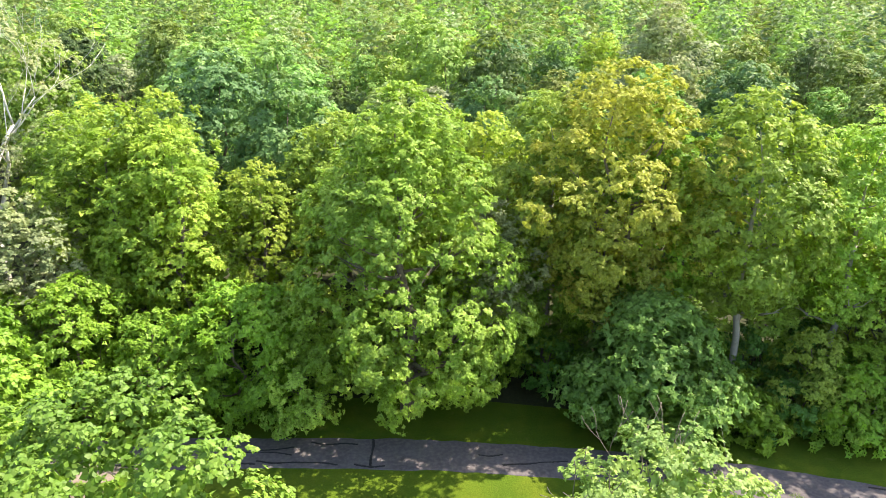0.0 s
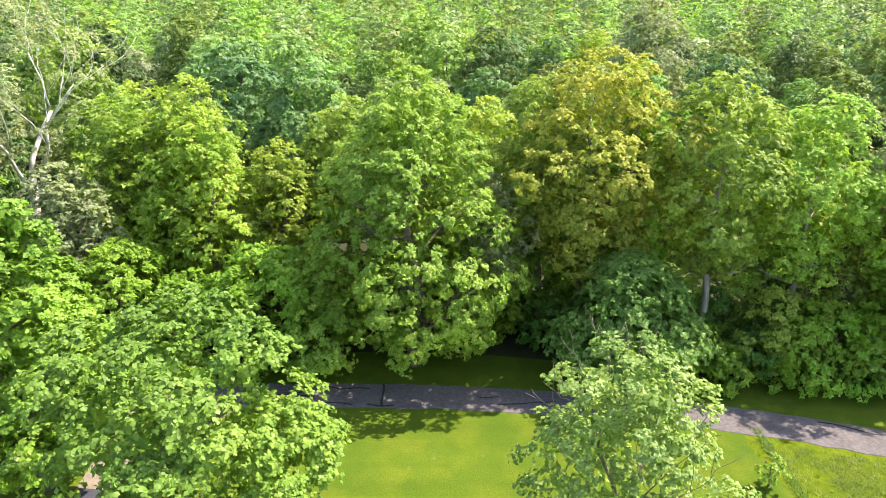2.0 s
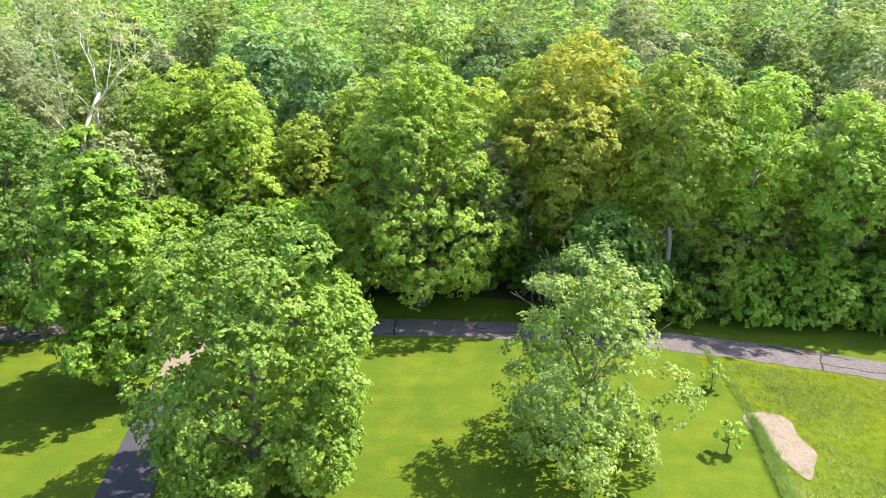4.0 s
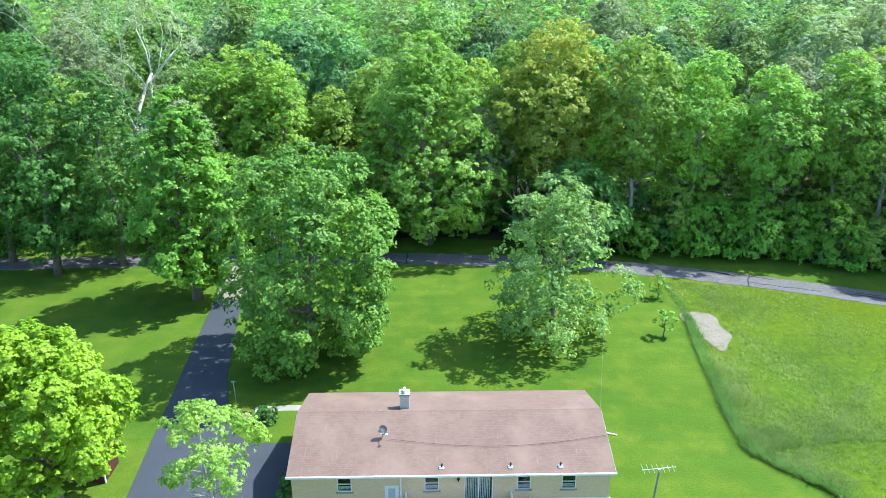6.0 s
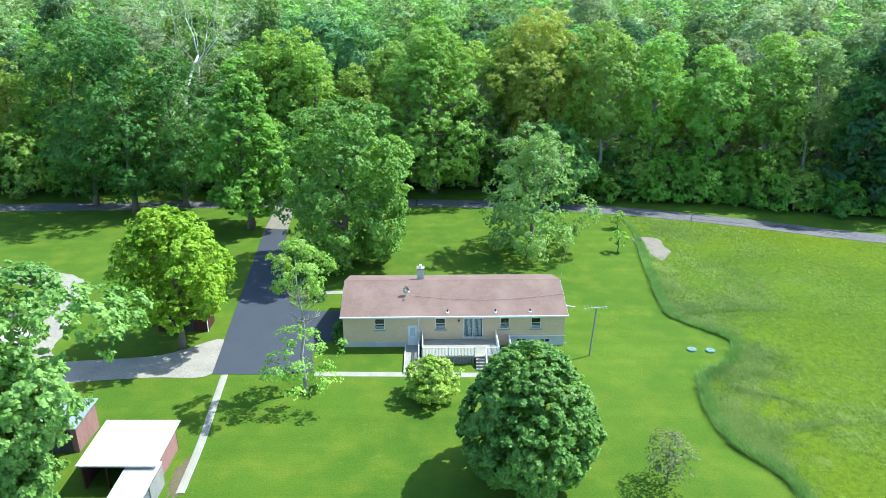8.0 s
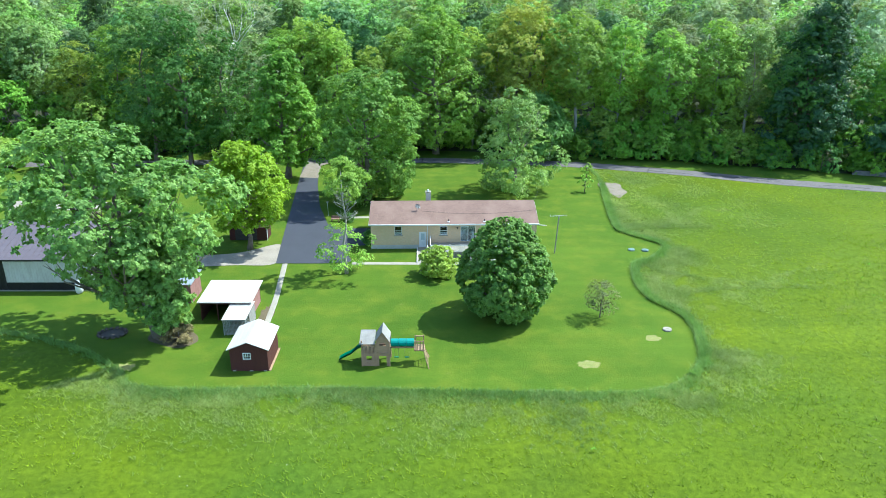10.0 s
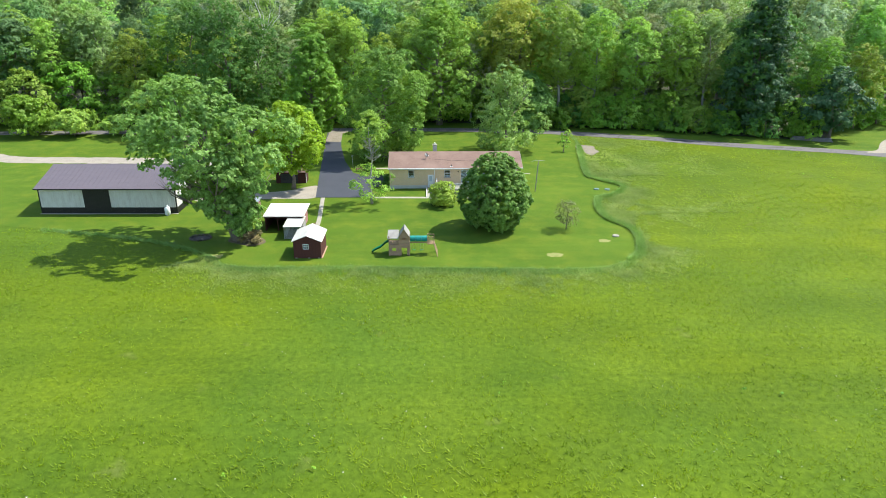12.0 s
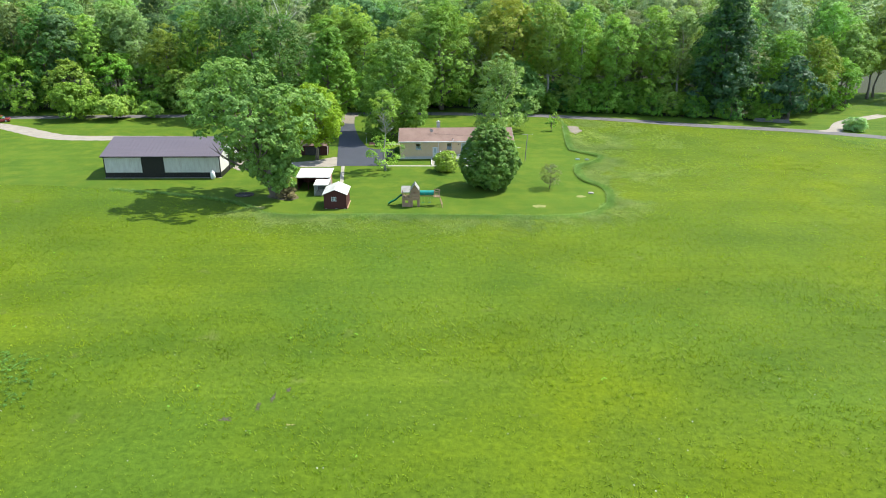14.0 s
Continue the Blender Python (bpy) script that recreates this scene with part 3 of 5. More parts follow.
KINDS = [("wood_tree", "green", "green broadleaf tree in the wood"), ("wood_tree", "light", "light green broadleaf tree in the wood"), ("wood_tree", "deep", "dark green broadleaf tree in the wood"),
         ("wood_tree", "lime", "yellow-green broadleaf tree in the wood"), ("wood_tree", "gold", "golden green broadleaf tree in the wood"), ("wood_tree", "silver", "silvery green broadleaf tree in the wood"),
         ("wood_tree", "pale", "pale thinly leaved tree in the wood")]
LOWS = (2.2, 8.0, 2.0, 3.0, 6.0, 8.0, 7.0)
NEAR = [forest_tree(n, l, lab, 40 + i, PALE_BARK if l in ("light", "silver", "pale") else BARK, height=1.0 * h, low=LOWS[i], radius=r, widest=w, foot=0.45, head=0.45, boughs=560, per=60, size=0.25, bough=0.75, billows=28, billow=0.31, lobes=0.16, firm=0.3,
                    limb=dict(girth=0.32, count=8, sides=6), hole={"pale": 0.3, "light": 0.16, "silver": 0.16}.get(l, 0.0))
        for i, ((n, l, lab), h, r, w) in enumerate(zip(KINDS, (26, 25, 26, 24, 25, 26, 25), (6.6, 6.0, 7.4, 6.4, 6.6, 6.2, 6.0), (0.5, 0.55, 0.45, 0.5, 0.55, 0.5, 0.5)))]
# deep-wood kinds, in the leaf colours muted for haze
FAR_KINDS = [("wood_tree", "far_green", "green broadleaf tree deep in the wood"), ("wood_tree", "far_light", "green broadleaf tree deep in the wood, colour paled for haze"), ("wood_tree", "far_deep", "dark green broadleaf tree deep in the wood"),
             ("wood_tree", "far_warm", "yellow-green broadleaf tree deep in the wood"), ("wood_tree", "far_blue", "blue-green broadleaf tree deep in the wood"),
             ("wood_tree", "far_lime", "bright green broadleaf tree deep in the wood"), ("wood_tree", "far_pale", "pale thinly leaved tree deep in the wood")]
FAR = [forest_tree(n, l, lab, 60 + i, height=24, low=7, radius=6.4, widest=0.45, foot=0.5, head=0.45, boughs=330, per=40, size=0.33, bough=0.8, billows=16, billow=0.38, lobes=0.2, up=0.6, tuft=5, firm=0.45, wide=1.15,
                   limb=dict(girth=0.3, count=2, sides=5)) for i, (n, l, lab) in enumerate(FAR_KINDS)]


def place(kind, x, y, size=1.0, tall=1.0, turn=0.0):
    ob = copy_thing(kind, pose(x, y, float(hill(x, y)), 0, 0, turn))
    ob.scale = (size, size, size * tall)
    return ob


rng = random.Random(5)
# the front row: kind, place, size
FRONT = [(2, -50, 43, 1.12), (2, -58, 47, 1.1), (2, -43, 46, 0.95), (3, -24, 58, 1.0), (3, -31, 61, 1.08), (3, -17, 60, 0.85), (1, 25.5, 55.5, 1.12), (1, 34.5, 56, 1.05), (1, 43, 53, 0.98), (6, 47.5, 59, 1.0), (1, 53, 54, 1.05),
         (5, 60, 54, 1.0), (2, 68, 48, 1.1), (2, 75, 50, 1.0), (0, 84, 46, 0.8), (3, 95, 50, 0.8), (0, -68, 54, 0.95), (3, -77, 56, 0.9), (5, -86, 58, 1.0), (1, -97, 56, 0.95), (2, -108, 52, 1.0),
         (0, -120, 50, 1.0), (0, 20, 62, 1.0), (4, 4, 66, 0.95), (1, -11, 66, 0.95), (0, -37, 66, 0.9)]
for k, x, y, s in FRONT:
    place(NEAR[k], x, y + 3 if y > 50 and x < 20 else y - 0.5, s, turn=rng.uniform(0, 360))
taken = [(x, y) for _, x, y, _ in FRONT] + [(-3, 53), (12.5, 55), (-43, 57), (-52.5, 78), (-51, 73), (-50, 69), (-48.5, 65)]
mix_of = (0, 0, 1, 1, 2, 3, 3, 4, 5, 5, 6)
for ring, (y0, y1, step, kinds) in enumerate(((60, 82, 8.4, NEAR), (85, 152, 12.4, FAR))):
    y = y0
    while y < y1:
        half = 0.62 * (y + 132) if ring == 0 else 26 + 0.62 * (y + 20)
        x = -half - 20
        while x < half + 10:
            px, py = x + rng.uniform(-3, 3), y + rng.uniform(-3, 3)
            if all((px - a) ** 2 + (py - b) ** 2 > 34 for a, b in taken) and not (px > 84 and py < 62) and not (18 < px < 66 and py < 78 and rng.random() < 0.72):
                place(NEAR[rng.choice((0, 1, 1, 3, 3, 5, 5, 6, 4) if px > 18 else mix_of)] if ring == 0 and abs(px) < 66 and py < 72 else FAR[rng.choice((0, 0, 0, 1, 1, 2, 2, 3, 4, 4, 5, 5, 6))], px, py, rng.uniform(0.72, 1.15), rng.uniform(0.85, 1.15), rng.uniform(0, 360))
            x += step
        y += step
for x, y, w in ((34, 112, 1.3), (58, 72, 1.2), (68, 78, 1.25), (78, 70, 1.15), (-62, 82, 1.15), (-58, 72, 1.1)):
    place(NEAR[6], x, y, w, 1.0, x * 7.0)
for ob in (*NEAR, *FAR):            # the patterns themselves stand in the wood too
    ob.location = (rng.uniform(-60, 60), 152 + rng.uniform(0, 6), 0)


def far_woods():
    """All the crowns past the counted trees, one object for each leaf colour."""
    g = np.random.default_rng(9)
    made = {}
    y = 158.0
    while y < 760:
        step = 12.6 + (y - 158) * 0.012
        half = 40 + 0.66 * (y + 60)
        for x in np.arange(-half, half, step):
            px, py = x + g.uniform(-4, 4), y + g.uniform(-4, 4)
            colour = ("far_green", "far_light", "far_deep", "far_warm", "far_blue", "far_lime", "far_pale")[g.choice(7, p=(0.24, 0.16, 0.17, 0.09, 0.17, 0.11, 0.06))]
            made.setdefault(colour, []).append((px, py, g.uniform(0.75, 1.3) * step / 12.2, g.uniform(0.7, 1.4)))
        y += step
    for colour, spots in made.items():
        vs = []
        for x, y, s, tall in spots:
            k = 46 if y < 300 else 26
            az = np.arange(k) * 2.4 + g.uniform(0, 6)
            u = (np.arange(k) + g.uniform(0.1, 0.9, k)) / k          # 0 at the crown's foot, 1 at its top
            lobe = 1 + 0.22 * np.sin(az * 2 + g.uniform(0, 6)) * np.sin(u * 7 + g.uniform(0, 6))
            r = 4.7 * s * np.sqrt(np.maximum(1 - u ** 1.7, 0.0)) * lobe * g.uniform(0.88, 1.05, k)
            c = np.stack([x + r * np.cos(az), y + r * np.sin(az), hill(x, y) + (7 + 14.5 * u * lobe) * tall * (0.6 + 0.4 * s)], 1)
            out = unit(np.stack([np.cos(az) * (1.15 - u), np.sin(az) * (1.15 - u), 0.1 + u], 1))
            vs.append(leaves(g, c, out, np.full(k, 0.95 * s), 25 if y < 300 else 10, (0.5 if y < 300 else 0.85) * s, up=0.5, tuft=5, firm=0.55, wide=1.2))
            vs.append(leaves(g, np.stack([x + (c[:, 0] - x) * 0.6, y + (c[:, 1] - y) * 0.6, c[:, 2] - 2.2 * s], 1)[::3], out[::3], np.full(len(c[::3]), 1.4 * s), 10, 1.1 * s, up=0.5, tuft=5, firm=0.5))
        v = np.concatenate(vs)
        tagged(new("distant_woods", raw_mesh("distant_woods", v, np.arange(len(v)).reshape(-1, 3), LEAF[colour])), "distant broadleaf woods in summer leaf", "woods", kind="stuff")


far_woods()


# ---- building materials ----
def brick_material():
    m, tree, bsdf = material("buff_brick")
    co = tree.nodes.new("ShaderNodeTexCoord")
    mp = tree.nodes.new("ShaderNodeMapping")
    mp.inputs["Rotation"].default_value = (radians(90), 0, 0)
    b = node(tree, "ShaderNodeTexBrick", Scale=1.0, Mortar_Size=0.01, Brick_Width=0.21, Row_Height=0.075)
    b.inputs["Color1"].default_value, b.inputs["Color2"].default_value = (0.64, 0.435, 0.265, 1), (0.54, 0.36, 0.21, 1)
    b.inputs["Mortar"].default_value = (0.50, 0.42, 0.30, 1)
    tree.links.new(co.outputs["Object"], mp.inputs[0])
    tree.links.new(mp.outputs[0], b.inputs["Vector"])
    c = mix(tree, noise_fac(tree, 0.8, 0.4, 0.75), b.outputs["Color"], (0.52, 0.39, 0.235))
    tree.links.new(c, bsdf.inputs["Base Color"])
    bsdf.inputs["Roughness"].default_value = 0.9
    bump(tree, bsdf, b.outputs["Fac"], -0.3, 0.006)
    return m


def shingle_material(name, a, b, c):
    m, tree, bsdf = material(name)
    co = tree.nodes.new("ShaderNodeTexCoord")
    t = node(tree, "ShaderNodeTexBrick", Scale=1.0, Mortar_Size=0.008, Brick_Width=0.3, Row_Height=0.14)
    t.inputs["Color1"].default_value, t.inputs["Color2"].default_value, t.inputs["Mortar"].default_value = rgba(a), rgba(b), rgba([v * 0.84 for v in a])
    tree.links.new(co.outputs["Object"], t.inputs["Vector"])
    k = mix(tree, noise_fac(tree, 0.35, 0.42, 0.7, 6.0), t.outputs["Color"], c)
    k = mix(tree, noise_fac(tree, 1.3, 0.62, 1.0, 8.0, stretch=(3, 0.5, 1)), k, (0.26, 0.19, 0.16))
    tree.links.new(k, bsdf.inputs["Base Color"])
    bsdf.inputs["Roughness"].default_value = 0.95
    bump(tree, bsdf, t.outputs["Fac"], -0.4, 0.008)
    return m


BRICK = brick_material()
SHINGLE = shingle_material("brown_shingles", (0.145, 0.088, 0.068), (0.17, 0.105, 0.082), (0.20, 0.128, 0.10))
WHITE = surface("white_paint", (0.62, 0.62, 0.615), (0.46, 0.46, 0.45), (0.70, 0.70, 0.70), 1.2, 10, 0.5, 0.1, 0.003)
WHITE_METAL = surface("white_sheet_metal", (0.50, 0.48, 0.445), (0.33, 0.29, 0.25), (0.56, 0.54, 0.51), 0.5, 6, 0.45, 0.15, 0.004, stretch=(4, 0.6, 1))
BLOCK = surface("painted_block", (0.42, 0.405, 0.375), (0.27, 0.255, 0.225), (0.50, 0.49, 0.46), 0.9, 8, 0.9, 0.3, 0.01)
DARK_RED = surface("dark_red_boards", (0.062, 0.018, 0.014), (0.040, 0.012, 0.010), (0.085, 0.028, 0.022), 1.0, 9, 0.8, 0.4, 0.01, stretch=(6, 6, 0.6))
FADED_RED = surface("faded_red_boards", (0.26, 0.13, 0.115), (0.13, 0.06, 0.05), (0.33, 0.19, 0.17), 1.2, 9, 0.85, 0.4, 0.01, stretch=(5, 5, 0.6))
BLACK_METAL = surface("black_sheet_metal", (0.012, 0.011, 0.011), (0.008, 0.007, 0.007), (0.025, 0.022, 0.022), 0.8, 6, 0.5, 0.1, 0.004)
BARN_ROOF = surface("dark_grey_roof_metal", (0.105, 0.085, 0.098), (0.085, 0.07, 0.082), (0.13, 0.11, 0.12), 0.3, 5, 0.5, 0.1, 0.004, stretch=(0.4, 3, 1))
CEDAR = surface("weathered_cedar", (0.30, 0.19, 0.115), (0.19, 0.12, 0.075), (0.38, 0.26, 0.17), 2.0, 12, 0.85, 0.4, 0.006)
GREY_WOOD = surface("grey_weathered_wood", (0.22, 0.21, 0.19), (0.13, 0.12, 0.11), (0.32, 0.30, 0.28), 1.5, 12, 0.9, 0.4, 0.006)
GREEN_PLASTIC = surface("green_plastic", (0.008, 0.16, 0.085), (0.006, 0.11, 0.06), (0.02, 0.20, 0.11), 2, 8, 0.35, 0.05, 0.002)
TEAL_PLASTIC = surface("teal_plastic", (0.13, 0.20, 0.185), (0.09, 0.14, 0.13), (0.19, 0.26, 0.245), 2, 12, 0.5, 0.1, 0.002)
TEAL_CANVAS = surface("teal_canvas", (0.01, 0.20, 0.17), (0.01, 0.14, 0.12), (0.03, 0.25, 0.21), 2, 8, 0.6, 0.05, 0.002)
STEEL = surface("galvanised_steel", (0.42, 0.43, 0.44), (0.3, 0.31, 0.32), (0.5, 0.5, 0.51), 1, 10, 0.4, 0.1, 0.002, metal=0.6)
CABLE = surface("black_cable", (0.02, 0.02, 0.02), (0.015, 0.015, 0.015), (0.03, 0.03, 0.03), 1, 10, 0.6, 0)
# dark floors and ash, and the shade painted as door and stair slabs
INSIDE = surface("dark_interior_and_shade", (0.05, 0.045, 0.04), (0.03, 0.03, 0.03), (0.07, 0.06, 0.05), 1, 5, 0.9, 0)
STONE = surface("grey_field_stone", (0.16, 0.15, 0.14), (0.09, 0.08, 0.08), (0.25, 0.24, 0.22), 2, 12, 0.95, 0.6, 0.02)
DRY = surface("dry_straw_grass", (0.19, 0.19, 0.055), (0.11, 0.15, 0.025), (0.27, 0.25, 0.11), 1.2, 7, 1.0, 0.6, 0.03)
BARE = surface("bare_brown_soil", (0.10, 0.078, 0.045), (0.06, 0.055, 0.025), (0.15, 0.12, 0.075), 0.9, 7, 1.0, 0.6, 0.03)
GLASS, gtree, gb = material("window_glass")
gb.inputs["Base Color"].default_value, gb.inputs["Roughness"].default_value, gb.inputs["Transmission Weight"].default_value, gb.inputs["IOR"].default_value = (0.75, 0.85, 0.85, 1), 0.03, 1.0, 1.45


FROSTED = surface("frosted_glass", (0.36, 0.42, 0.43), (0.28, 0.33, 0.35), (0.44, 0.49, 0.50), 2.0, 14, 0.25, 0.1, 0.002, spec=0.5)


def wall_holes(x0, x1, z0, z1, y0, y1, holes):
    """A wall along x with rectangular openings right through it."""
    xs = sorted({x0, x1, *(v for h in holes for v in h[:2])})
    zs = sorted({z0, z1, *(v for h in holes for v in h[2:])})
    bm = bmesh.new()
    for a, b in zip(xs, xs[1:]):
        for c, d in zip(zs, zs[1:]):
            if not any(h[0] <= a and b <= h[1] and h[2] <= c and d <= h[3] for h in holes):
                box(bm, a, b, y0, y1, c, d)
    bmesh.ops.remove_doubles(bm, verts=bm.verts[:], dist=0.0005)
    return bm


def prism(bm, profile, x0, x1):
    """A closed (y, z) outline drawn out along x."""
    a, b = [[bm.verts.new((x, y, z)) for y, z in profile] for x in (x0, x1)]
    n = len(profile)
    for i in range(n):
        bm.faces.new((a[i], a[(i + 1) % n], b[(i + 1) % n], b[i]))
    bm.faces.new(a[::-1])
    bm.faces.new(b)
    bmesh.ops.recalc_face_normals(bm, faces=bm.faces[:])
    return bm


def gable_roof(parent, x0, x1, ya, yr, yb, ze, zr, thick, mat, turn=False, names=("roof_front", "roof_back")):
    """Two slopes meeting at the ridge."""
    for name, (y, s) in zip(names, ((ya, 1), (yb, -1))):
        bm = prism(bmesh.new(), [(y, ze), (yr, zr), (yr, zr + thick), (y, ze + thick)], x0, x1)
        if turn:
            bmesh.ops.rotate(bm, verts=bm.verts[:], matrix=Matrix.Rotation(radians(90), 3, "Z"))
        part(name, bm, mat, parent)


def window(parent, x0, x1, z0, z1, y, blind=True):
    """A sash window in a front wall whose face lies at y."""
    f = part("window", boxes((x0, x0 + 0.06, y - 0.02, y + 0.1, z0, z1), (x1 - 0.06, x1, y - 0.02, y + 0.1, z0, z1), (x0 + 0.06, x1 - 0.06, y - 0.02, y + 0.1, z1 - 0.06, z1),
                             (x0 + 0.06, x1 - 0.06, y - 0.02, y + 0.1, z0, z0 + 0.06), (x0 + 0.06, x1 - 0.06, y, y + 0.08, (z0 + z1) / 2 - 0.03, (z0 + z1) / 2 + 0.03)), WHITE, parent)
    for a, b in ((z0 + 0.06, (z0 + z1) / 2 - 0.03), ((z0 + z1) / 2 + 0.03, z1 - 0.06)):
        part("pane", boxes((x0 + 0.06, x1 - 0.06, y + 0.03, y + 0.04, a, b)), GLASS, f).visible_shadow = False
    part("sill", boxes((x0 - 0.12, x1 + 0.12, y - 0.09, y - 0.002, z0 - 0.11, z0 - 0.01)), CONCRETE, f)
    if blind:
        part("blind", boxes(*[(x0 + 0.08, x1 - 0.08, y + 0.13, y + 0.14, z0 + 0.1 + k * 0.07, z0 + 0.15 + k * 0.07) for k in range(int((z1 - z0) * 3.2))]), WHITE, f)


def railing(parent, a, b, low, high, name="railing", step=0.14):
    """Posts, rails and balusters along a straight line."""
    a, b = Vector(a), Vector(b)
    d = b - a
    turn = Matrix.Translation(a) @ Matrix.Rotation(math.atan2(d.y, d.x), 4, "Z")
    l = d.to_2d().length
    slope = d.z / l
    base = new(name)
    base.parent = parent
    base.matrix_basis = turn
    def bar(n, x0, x1, z0, z1, w):
        bm = boxes((x0, x1, -w, w, z0, z1))
        for v in bm.verts:
            v.co.z += slope * v.co.x
        part(n, bm, WHITE, base)
    for x in np.linspace(0, l, max(2, int(l / 1.8) + 1)):
        bar("post", x - 0.05, x + 0.05, low - 0.12, high + 0.06, 0.05)
    bar("top_rail", 0.05, l - 0.05, high - 0.05, high, 0.055)
    bar("bottom_rail", 0.05, l - 0.05, low + 0.05, low + 0.11, 0.03)
    first = None
    for x in np.arange(step, l - 0.06, step):
        if first is None:
            first = part("baluster", boxes((-0.02, 0.02, -0.018, 0.018, low + 0.11, high - 0.05)), WHITE, base)
            post = first
        else:
            post = new("baluster", first.data)
            post.parent = base
        post.location = (x, 0, slope * x)


# ---- the house ----
def house():
    ob = thing("house", "long low buff brick ranch house with brown shingle roof", "house", -0.5, 4.2, 0, 1.2)
    F, B, L, R, EV, RI = -4.7, 4.9, -11.18, 11.18, 3.58, 5.12
    wins = [(-8.0, -7.0, 1.95, 3.2), (-1.9, -0.9, 1.95, 3.2), (4.6, 5.55, 1.95, 3.2), (7.75, 8.75, 1.95, 3.2)]
    low = [(6.4, 7.3, 0.35, 0.8), (8.8, 9.7, 0.35, 0.8)]
    slider, door = (0.9, 2.9, 1.0, 3.2), (-4.7, -3.72, 0.2, 2.4)
    part("front_wall", wall_holes(L, R, -0.3, EV, F, F + 0.25, wins + low + [slider, door]), BRICK, ob, "buff brick wall")
    part("back_wall", boxes((L, R, B - 0.25, B, -0.3, EV)), BRICK, ob)
    for x, s in ((L, 1), (R, -1)):
        part("end_wall", prism(bmesh.new(), [(F + 0.25, -0.3), (B - 0.25, -0.3), (B - 0.25, EV), (0.2, RI - 0.06), (F + 0.25, EV)], min(x, x + 0.25 * s), max(x, x + 0.25 * s)), BRICK, ob)
    part("foundation", boxes((L - 0.03, -4.75, F - 0.03, F - 0.002, -0.3, 0.55), (L - 0.03, L - 0.002, F, B, -0.3, 0.55)), BLOCK, ob, "grey painted foundation")
    part("foundation", wall_holes(5.5, R + 0.03, -0.3, 1.1, F - 0.03, F - 0.002, low), BLOCK, ob)
    part("trim_board", boxes((5.4, R + 0.12, F - 0.07, F - 0.031, 1.1, 1.19)), WHITE, ob)
    part("floor_inside", boxes((L + 0.26, R - 0.26, F + 0.26, B - 0.26, 0.05, 0.12)), INSIDE, ob)
    gable_roof(ob, L - 0.22, R + 0.22, F - 0.45, 0.2, B + 0.45, EV - 0.1, RI, 0.14, SHINGLE)
    part("ridge_cap", prism(bmesh.new(), [(-0.06, RI + 0.045), (0.2, RI + 0.158), (0.46, RI + 0.045), (0.2, RI + 0.11)], L - 0.22, R + 0.22), SHINGLE, ob)
    part("gutter", boxes((L - 0.25, R + 0.25, F - 0.58, F - 0.455, EV - 0.08, EV + 0.06)), WHITE, ob, "white front gutter")
    part("soffit", boxes((L - 0.2, R + 0.2, F - 0.44, F - 0.004, EV - 0.16, EV - 0.12)), WHITE, ob)
    for x in (L - 0.25, R + 0.223):
        part("rake_board", prism(bmesh.new(), [(F - 0.45, EV - 0.12), (0.2, RI - 0.02), (B + 0.45, EV - 0.12), (B + 0.45, EV - 0.03), (0.2, RI + 0.07), (F - 0.45, EV - 0.03)], x, x + 0.027), WHITE, ob)
    part("downspout", boxes((-3.62, -3.52, F - 0.14, F - 0.04, 0.1, EV - 0.1)), WHITE, ob, "white downspout")
    for x0, x1, z0, z1 in wins:
        window(ob, x0, x1, z0, z1, F)
    for x0, x1, z0, z1 in low:
        f = part("basement_window", boxes((x0, x1, F, F + 0.1, z0, z0 + 0.05), (x0, x1, F, F + 0.1, z1 - 0.05, z1), ((x0 + x1) / 2 - 0.03, (x0 + x1) / 2 + 0.03, F, F + 0.1, z0 + 0.05, z1 - 0.05)), WHITE, ob)
        part("pane", boxes((x0, x1, F + 0.04, F + 0.05, z0 + 0.05, z1 - 0.05)), GLASS, f)
    x0, x1, z0, z1 = slider
    f = part("sliding_door", boxes((x0, x0 + 0.07, F - 0.02, F + 0.1, z0, z1), (x1 - 0.07, x1, F - 0.02, F + 0.1, z0, z1), (x0 + 0.07, x1 - 0.07, F - 0.02, F + 0.1, z1 - 0.07, z1), (x0 + 0.07, x1 - 0.07, F - 0.02, F + 0.1, z0, z0 + 0.08),
                                   ((x0 + x1) / 2 - 0.05, (x0 + x1) / 2 + 0.05, F - 0.01, F + 0.09, z0 + 0.08, z1 - 0.07)), WHITE, ob, "glass sliding door in a white frame")
    part("pane", boxes((x0 + 0.07, (x0 + x1) / 2 - 0.05, F + 0.04, F + 0.05, z0 + 0.08, z1 - 0.07)), GLASS, f).visible_shadow = False
    part("pane", boxes(((x0 + x1) / 2 + 0.05, x1 - 0.07, F + 0.02, F + 0.03, z0 + 0.08, z1 - 0.07)), GLASS, f).visible_shadow = False
    part("vertical_blind", boxes(*[(x0 + 0.12 + k * 0.125, x0 + 0.19 + k * 0.125, F + 0.16, F + 0.19, z0 + 0.1, z1 - 0.1) for k in range(14)]), WHITE, f)
    x0, x1, z0, z1 = door
    d = part("door", wall_holes(x0 + 0.08, x1 - 0.08, z0 + 0.02, z1 - 0.08, F - 0.01, F + 0.05, [(x0 + 0.24, x1 - 0.24, z0 + 1.05, z1 - 0.22)]), WHITE, ob, "white storm door with oval glass")
    part("door_frame", boxes((x0, x0 + 0.08, F - 0.04, F + 0.12, z0, z1), (x1 - 0.08, x1, F - 0.04, F + 0.12, z0, z1), (x0 + 0.08, x1 - 0.08, F - 0.04, F + 0.12, z1 - 0.08, z1)), WHITE, d)
